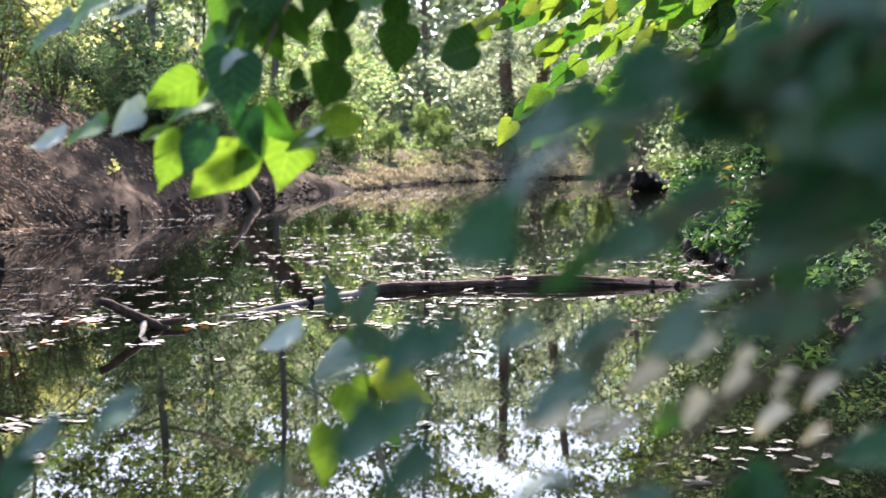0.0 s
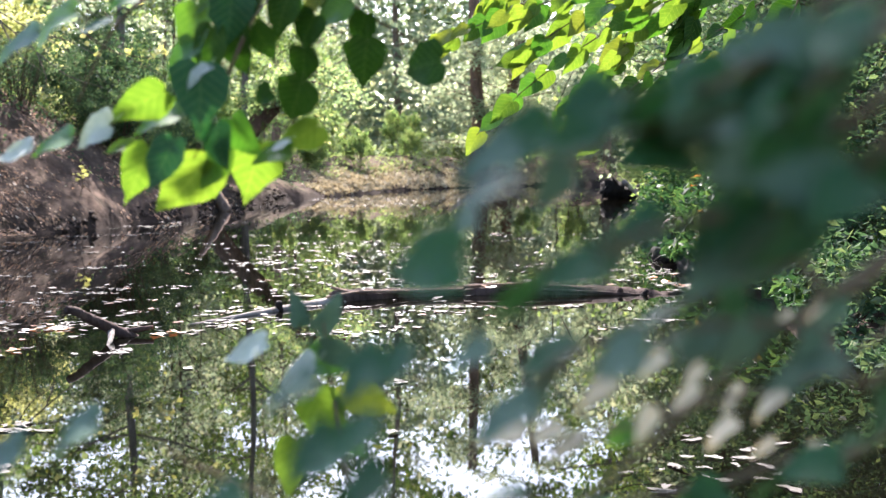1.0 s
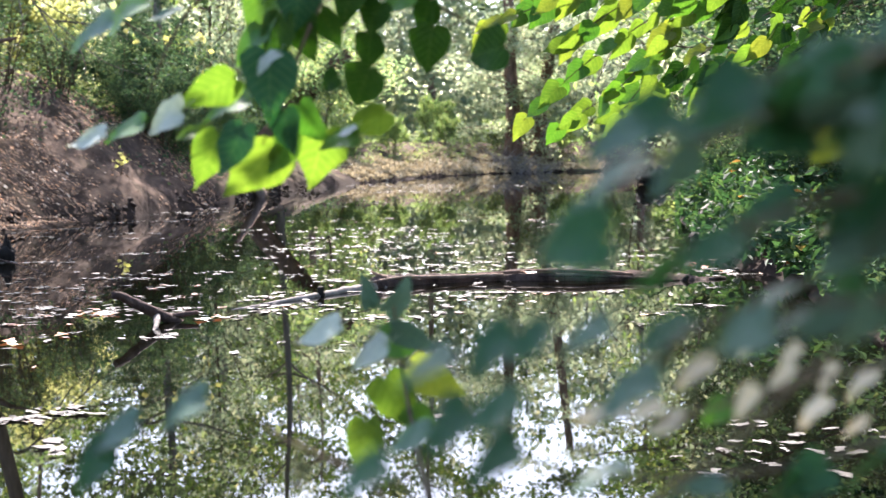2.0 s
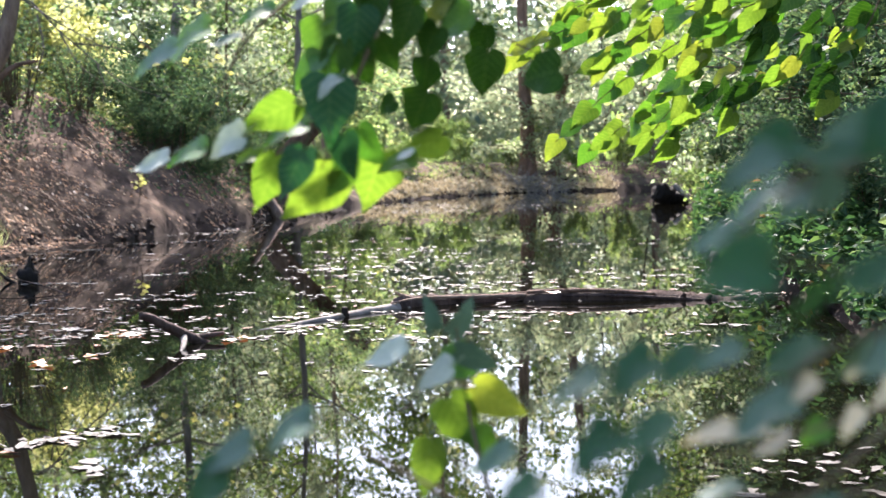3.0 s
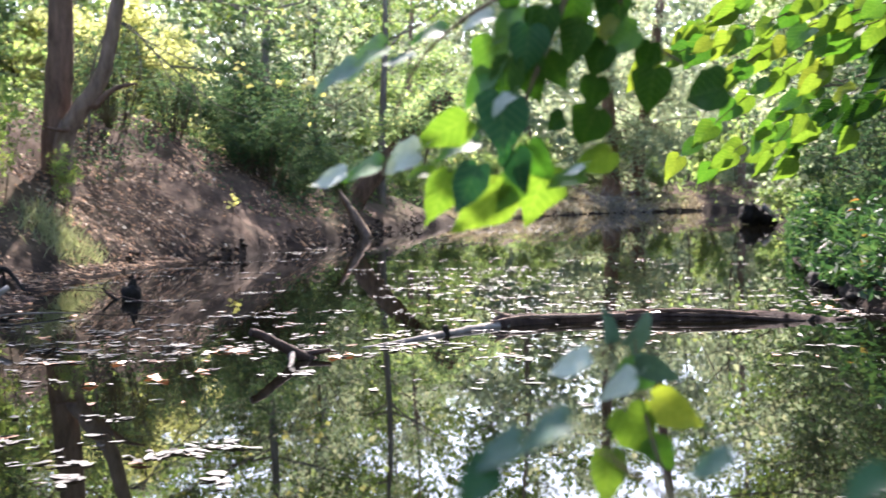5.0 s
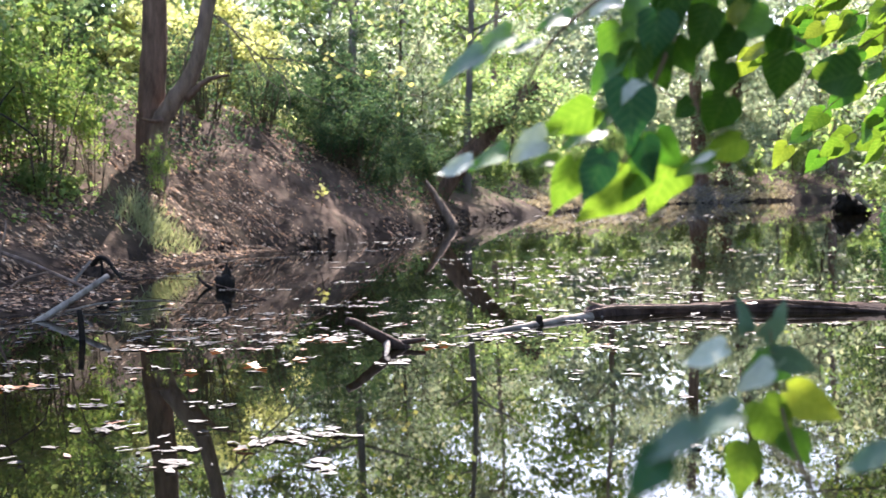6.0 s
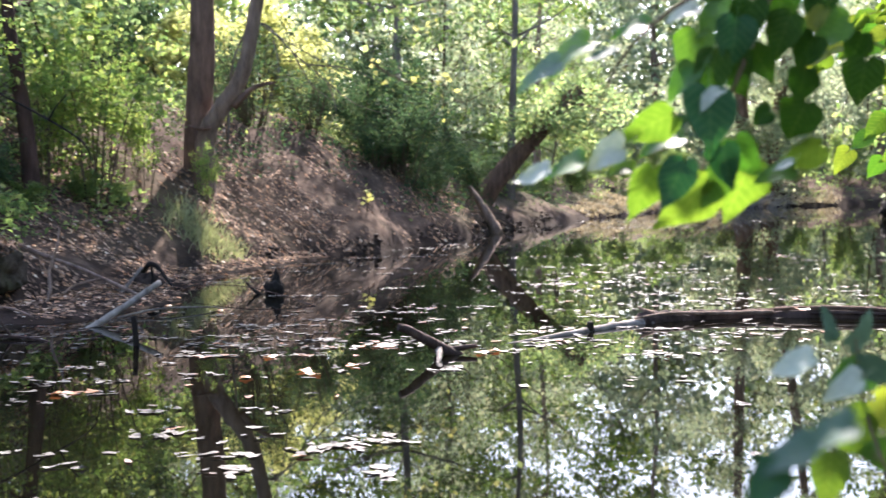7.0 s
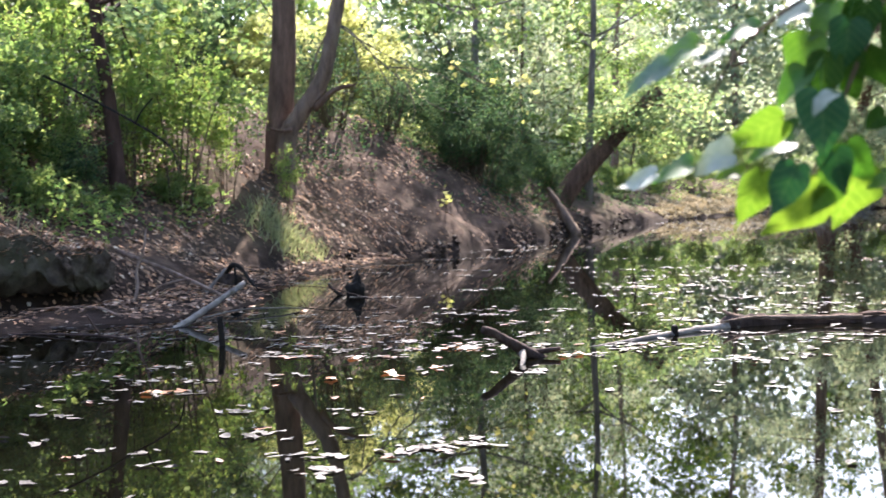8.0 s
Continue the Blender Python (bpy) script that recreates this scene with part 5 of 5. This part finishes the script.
# leaves one by one: x, y, z, length, way of the tip, turn, pitch, colour
SPRAY_LEFT = [(-0.652, 2.600, 1.349, 0.103, 150, 50, 10, "s"), (-0.602, 2.640, 1.388, 0.110, 148, 55, 5, "g"), (-0.541, 2.690, 1.389, 0.073, 160, 60, 5, "s"),
          (-0.482, 2.700, 1.440, 0.078, 165, 55, 0, "g"), (-0.389, 2.700, 1.466, 0.068, 165, 55, 0, "p"), (-0.667, 2.620, 1.160, 0.080, 158, 52, 15, "p"),
          (-0.607, 2.640, 1.177, 0.086, 160, 56, 10, "g"), (-0.535, 2.630, 1.197, 0.095, 158, 42, 20, "p"), (-0.458, 2.660, 1.250, 0.125, 157, -28, 8, "y"),
          (-0.427, 2.680, 1.218, 0.092, 160, 58, 0, "g"), (-0.505, 2.710, 1.173, 0.059, 175, 50, 0, "y")]
SPRAY_MID = [(-0.337, 2.620, 1.257, 0.132, 88, -25, -15, "d"), (-0.339, 2.600, 1.297, 0.056, 140, 55, -20, "p"), (-0.403, 2.610, 1.140, 0.108, 114, 25, -5, "d"),
          (-0.463, 2.680, 1.122, 0.122, 112, -40, 10, "y"), (-0.384, 2.700, 1.095, 0.15, 132, -32, 10, "y"), (-0.329, 2.700, 1.131, 0.093, 120, 20, 0, "g"),
          (-0.308, 2.640, 1.173, 0.086, 80, 25, 0, "d"), (-0.273, 2.680, 1.187, 0.092, 60, 30, 10, "g"), (-0.277, 2.850, 1.128, 0.168, 112, -8, 42, "y"),
          (-0.219, 2.680, 1.156, 0.077, 165, 50, 0, "g"), (-0.171, 2.690, 1.186, 0.097, 150, -35, 10, "y"), (-0.203, 2.670, 1.172, 0.043, 150, 60, 0, "p")]
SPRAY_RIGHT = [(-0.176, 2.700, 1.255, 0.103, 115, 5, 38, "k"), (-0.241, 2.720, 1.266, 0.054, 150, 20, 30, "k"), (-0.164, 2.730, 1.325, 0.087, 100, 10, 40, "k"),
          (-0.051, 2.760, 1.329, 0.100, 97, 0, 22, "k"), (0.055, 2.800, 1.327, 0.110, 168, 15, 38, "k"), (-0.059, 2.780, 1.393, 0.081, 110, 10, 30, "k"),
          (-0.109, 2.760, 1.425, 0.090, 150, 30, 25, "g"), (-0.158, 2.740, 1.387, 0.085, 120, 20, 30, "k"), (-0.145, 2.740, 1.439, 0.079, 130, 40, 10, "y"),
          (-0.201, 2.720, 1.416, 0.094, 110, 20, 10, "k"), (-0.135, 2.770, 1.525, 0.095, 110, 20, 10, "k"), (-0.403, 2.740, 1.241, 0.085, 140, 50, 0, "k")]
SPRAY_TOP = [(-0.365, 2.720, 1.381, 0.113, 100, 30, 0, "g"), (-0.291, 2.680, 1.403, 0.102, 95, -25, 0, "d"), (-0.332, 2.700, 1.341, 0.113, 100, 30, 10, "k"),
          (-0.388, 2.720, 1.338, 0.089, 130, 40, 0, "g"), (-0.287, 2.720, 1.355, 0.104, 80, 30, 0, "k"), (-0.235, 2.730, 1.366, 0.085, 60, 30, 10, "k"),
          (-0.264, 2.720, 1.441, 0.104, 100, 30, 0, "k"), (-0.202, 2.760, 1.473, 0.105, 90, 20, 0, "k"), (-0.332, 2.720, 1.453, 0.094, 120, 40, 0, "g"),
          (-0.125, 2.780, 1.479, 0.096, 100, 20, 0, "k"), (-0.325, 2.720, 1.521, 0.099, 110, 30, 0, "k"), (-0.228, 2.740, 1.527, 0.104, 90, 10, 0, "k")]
SPRIG = [(-0.152, 2.430, 0.904, 0.064, -100, 45, 0, "s"), (-0.095, 2.430, 0.894, 0.078, -50, 40, 10, "s"), (-0.220, 2.330, 0.847, 0.083, 152, 56, 15, "p"),
          (-0.142, 2.330, 0.812, 0.074, 148, 56, 15, "p"), (-0.117, 2.430, 0.816, 0.078, 160, 20, 0, "g"), (-0.071, 2.380, 0.833, 0.085, 20, 20, -10, "s"),
          (-0.036, 2.430, 0.753, 0.105, 30, 10, 0, "y"), (-0.099, 2.430, 0.713, 0.110, 60, 10, 5, "y"), (-0.157, 2.380, 0.650, 0.103, 97, 10, 0, "y"),
          (-0.060, 2.430, 0.679, 0.073, 60, 20, 10, "g")]
LOW_SPRIG = [(-0.307, 1.450, 0.891, 0.066, 150, 58, 15, "s"), (-0.262, 1.520, 0.899, 0.066, 150, 60, 15, "s"), (-0.059, 1.830, 0.795, 0.067, 145, 56, 10, "s"),
          (-0.324, 1.450, 0.862, 0.057, 130, 40, 0, "d")]
# Tan leaves stand in for sunlit spots among the near twigs.
SUN_FLECKS = [(0.118, 1.400, 0.921, 0.044, 165, 50, 0, "t"), (0.159, 1.430, 0.916, 0.032, 160, 50, 0, "t"), (0.175, 1.420, 0.906, 0.039, 145, 55, 0, "t"),
          (0.200, 1.430, 0.949, 0.043, 140, 50, 0, "t"), (0.241, 1.400, 0.978, 0.030, 135, 40, 0, "t"), (0.277, 1.440, 0.943, 0.033, 135, 40, 0, "t"),
          (0.237, 1.400, 0.929, 0.034, 120, 35, 0, "t"), (0.286, 1.450, 0.959, 0.029, 130, 50, 0, "t"), (0.323, 1.460, 0.938, 0.031, 120, 50, 0, "t"),
          (0.366, 1.500, 0.925, 0.039, 135, 60, 0, "t"), (0.322, 1.500, 0.899, 0.039, 140, 60, 0, "t"), (0.362, 1.500, 0.885, 0.028, 140, 50, 0, "t"),
          (0.418, 1.550, 0.868, 0.030, 140, 50, 0, "t"), (0.330, 1.500, 1.067, 0.016, 140, 30, 0, "t"), (0.377, 1.500, 1.004, 0.019, 150, 40, 0, "t"),
          (0.422, 1.550, 1.003, 0.030, 130, 50, 0, "t"), (0.373, 1.550, 1.093, 0.022, 140, 50, 0, "t"), (0.390, 1.550, 1.150, 0.020, 120, 40, 0, "t"),
          (0.234, 1.500, 0.898, 0.032, 140, 30, 0, "g"), (0.361, 1.600, 1.139, 0.041, 140, 20, 0, "y")]
PALE_TIPS = [(0.096, 1.170, 1.144, 0.048, 148, 50, 10, "s"), (0.140, 1.220, 1.122, 0.037, 140, 55, 0, "s"), (0.075, 1.190, 1.097, 0.039, 145, 58, 0, "s"),
          (0.084, 1.200, 1.017, 0.037, 150, 58, 0, "s"), (0.122, 1.220, 1.157, 0.048, 150, 40, 0, "d")]
LOW_TIPS = [(-0.021, 1.120, 1.011, 0.039, 150, 62, 0, "s"), (0.017, 1.150, 1.015, 0.044, 140, 55, 0, "d"), (0.017, 1.070, 0.993, 0.041, 145, 60, 0, "d"),
          (-0.009, 1.120, 0.972, 0.044, 135, 55, 0, "d"), (-0.059, 1.090, 0.952, 0.037, 150, 62, 0, "d"), (0.040, 1.100, 1.028, 0.036, 130, 55, 0, "d"),
          (0.019, 1.120, 0.952, 0.042, 140, 58, 0, "d")]
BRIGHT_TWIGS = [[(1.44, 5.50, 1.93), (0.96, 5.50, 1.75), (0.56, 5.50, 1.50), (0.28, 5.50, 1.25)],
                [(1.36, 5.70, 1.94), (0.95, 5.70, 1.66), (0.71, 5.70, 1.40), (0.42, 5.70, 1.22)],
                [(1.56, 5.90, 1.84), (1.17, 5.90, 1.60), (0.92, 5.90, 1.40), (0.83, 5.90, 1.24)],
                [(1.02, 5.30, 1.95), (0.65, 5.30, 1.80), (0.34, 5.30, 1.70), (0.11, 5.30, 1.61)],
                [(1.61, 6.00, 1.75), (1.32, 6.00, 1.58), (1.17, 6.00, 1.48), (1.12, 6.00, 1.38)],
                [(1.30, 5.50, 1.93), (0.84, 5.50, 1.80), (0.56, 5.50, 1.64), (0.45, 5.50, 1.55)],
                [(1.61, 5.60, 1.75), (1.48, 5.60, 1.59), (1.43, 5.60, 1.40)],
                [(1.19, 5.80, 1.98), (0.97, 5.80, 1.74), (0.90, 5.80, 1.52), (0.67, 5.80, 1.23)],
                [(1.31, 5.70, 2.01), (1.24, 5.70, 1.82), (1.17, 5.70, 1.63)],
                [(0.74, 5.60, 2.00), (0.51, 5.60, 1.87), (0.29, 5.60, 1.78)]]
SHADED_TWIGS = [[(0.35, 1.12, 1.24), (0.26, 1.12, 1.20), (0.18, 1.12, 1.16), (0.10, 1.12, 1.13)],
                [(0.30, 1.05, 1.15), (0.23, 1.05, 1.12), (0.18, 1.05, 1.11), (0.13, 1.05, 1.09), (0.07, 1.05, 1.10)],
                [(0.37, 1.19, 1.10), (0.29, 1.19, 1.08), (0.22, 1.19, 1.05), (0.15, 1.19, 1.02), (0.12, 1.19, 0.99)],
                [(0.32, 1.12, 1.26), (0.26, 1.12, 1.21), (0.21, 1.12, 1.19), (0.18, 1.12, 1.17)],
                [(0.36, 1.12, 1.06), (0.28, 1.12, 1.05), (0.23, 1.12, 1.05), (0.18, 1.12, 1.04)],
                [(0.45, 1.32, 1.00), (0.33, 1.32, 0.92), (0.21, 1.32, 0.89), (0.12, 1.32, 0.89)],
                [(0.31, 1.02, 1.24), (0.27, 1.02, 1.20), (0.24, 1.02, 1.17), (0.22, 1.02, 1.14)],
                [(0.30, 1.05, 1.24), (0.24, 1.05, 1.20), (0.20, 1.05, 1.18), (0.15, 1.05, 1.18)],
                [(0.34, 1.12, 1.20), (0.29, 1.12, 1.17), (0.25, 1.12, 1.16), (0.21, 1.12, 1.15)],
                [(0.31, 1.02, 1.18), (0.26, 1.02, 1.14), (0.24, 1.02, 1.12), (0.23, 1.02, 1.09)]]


def hang(parent, rows):
    for k, (x, y, z, length, tip, turn, pitch, kind) in enumerate(rows):
        put_leaf(parent, x, y, z, length, tip, turn, pitch, kind, k)


def leafy_twig(parent, line, count, size, kinds, tip, r, start=0.2, sway=30, edge=0.0, fan=32):
    tw = twig(parent, line, 0.005, 0.0015)
    pts = bend(line, 12)
    for k in range(count):
        u = start + (1 - start) * (k + r.uniform(0, 0.8)) / count
        p = pts[min(len(pts) - 1, int(u * (len(pts) - 1)))]
        s = size * r.uniform(0.75, 1.15)
        side = 1 if k % 2 else -1
        a = tip + side * r.uniform(3, fan) + r.normal(0, 8)
        put_leaf(tw, p[0] + 0.5 * s * math.cos(radians(a)), p[1] + r.normal(0, 0.05) * size / 0.12, p[2] - 0.5 * s * math.sin(radians(a)), s, a,
                 r.normal(0, sway) + edge * side, r.normal(0, 18), kinds[int(r.integers(0, len(kinds)))], k)


tree, limb_a, limb_c, limb_d = overhanging_tree()


def shade_limb(parent, line, clumps, seed):
    """An unseen limb added well overhead; its leaves keep the sun off the twigs below."""
    r = np.random.default_rng(seed)
    limb = part("limb", mesh_of("limb", *tube(line, 0.03, 0.008, 7, 6), TWIG, True), parent)
    pts = np.concatenate([np.array(c) + r.normal(size=(n, 3)) * (w, w, 0.12) for c, w, n in clumps])
    part("crown", mesh_of("crown", *leaves(r, pts, 0.12, width=0.4, flat=0.75), LEAF_FOREST), limb)


shade_limb(tree, [(2.5, 2.7, 2.6), (2.1, 2.9, 3.1), (1.6, 3.0, 3.2), (0.8, 3.3, 3.2), (0.15, 3.4, 3.2), (-0.2, 4.4, 3.0), (-0.1, 5.1, 3.05)], [((0.15, 3.4, 3.24), 0.36, 800), ((0.8, 3.3, 3.28), 0.36, 350), ((-0.25, 4.5, 3.0), 0.2, 70), ((-0.08, 5.0, 3.1), 0.3, 260)], 90)
r8 = np.random.default_rng(88)
spray_a = twig(limb_a, [(-0.15, 2.75, 1.75), (-0.3, 2.72, 1.55), (-0.42, 2.68, 1.46), (-0.5, 2.66, 1.38), (-0.56, 2.64, 1.25)], 0.006, 0.002)
spray_b = twig(limb_a, [(-0.15, 2.75, 1.75), (-0.22, 2.73, 1.5), (-0.28, 2.7, 1.35), (-0.32, 2.68, 1.25), (-0.36, 2.67, 1.15)], 0.007, 0.002)
spray_c = twig(limb_a, [(-0.15, 2.76, 1.75), (-0.12, 2.77, 1.55), (-0.08, 2.79, 1.45), (0.0, 2.83, 1.4), (0.05, 2.87, 1.38)], 0.006, 0.0015)
hang(spray_a, SPRAY_LEFT)
hang(spray_b, SPRAY_MID)
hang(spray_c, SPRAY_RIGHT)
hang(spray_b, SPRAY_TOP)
# Yellow kinds make sunlit twigs and dark kinds shaded ones, by colour.
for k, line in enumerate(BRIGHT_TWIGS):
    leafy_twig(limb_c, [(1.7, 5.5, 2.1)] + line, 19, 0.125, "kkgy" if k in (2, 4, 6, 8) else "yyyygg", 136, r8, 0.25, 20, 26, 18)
# The shade on these twigs is also coloured in, by dark leaf kinds.
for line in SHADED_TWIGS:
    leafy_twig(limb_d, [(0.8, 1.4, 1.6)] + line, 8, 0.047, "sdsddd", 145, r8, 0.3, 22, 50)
hang(twig(limb_d, [(0.8, 1.4, 1.6), (0.6, 1.45, 1.15), (0.42, 1.44, 0.98), (0.28, 1.42, 0.94), (0.12, 1.4, 0.9)], 0.004, 0.0015), SUN_FLECKS)
hang(twig(limb_d, [(0.8, 1.4, 1.6), (0.5, 1.25, 1.3), (0.28, 1.18, 1.2), (0.14, 1.17, 1.15), (0.09, 1.17, 1.1)], 0.004, 0.0015), PALE_TIPS)
hang(twig(limb_d, [(0.8, 1.4, 1.6), (0.55, 1.35, 1.2), (0.3, 1.32, 1.0), (0.18, 1.3, 0.9), (0.08, 1.3, 0.84)], 0.004, 0.0015), LOW_TIPS)


def waterside_sapling():
    z = ground_z(0.05, 1.75)
    sap = thing("waterside_sapling", (0.05, 1.75, z), "young sapling with green and yellowing heart-shaped leaves", "sapling")
    stem = twig(sap, [(0.05, 1.75, z - 0.05), (0.04, 1.95, 0.4), (-0.05, 2.25, 0.62), (-0.09, 2.42, 0.75), (-0.11, 2.43, 0.9)], 0.007, 0.002, "stem")
    low = twig(sap, [(0.05, 1.75, z - 0.02), (-0.03, 1.75, 0.5), (-0.08, 1.8, 0.72), (-0.2, 1.62, 0.86)], 0.005, 0.002, "stem")
    hang(stem, SPRIG)
    hang(low, LOW_SPRIG)


waterside_sapling()
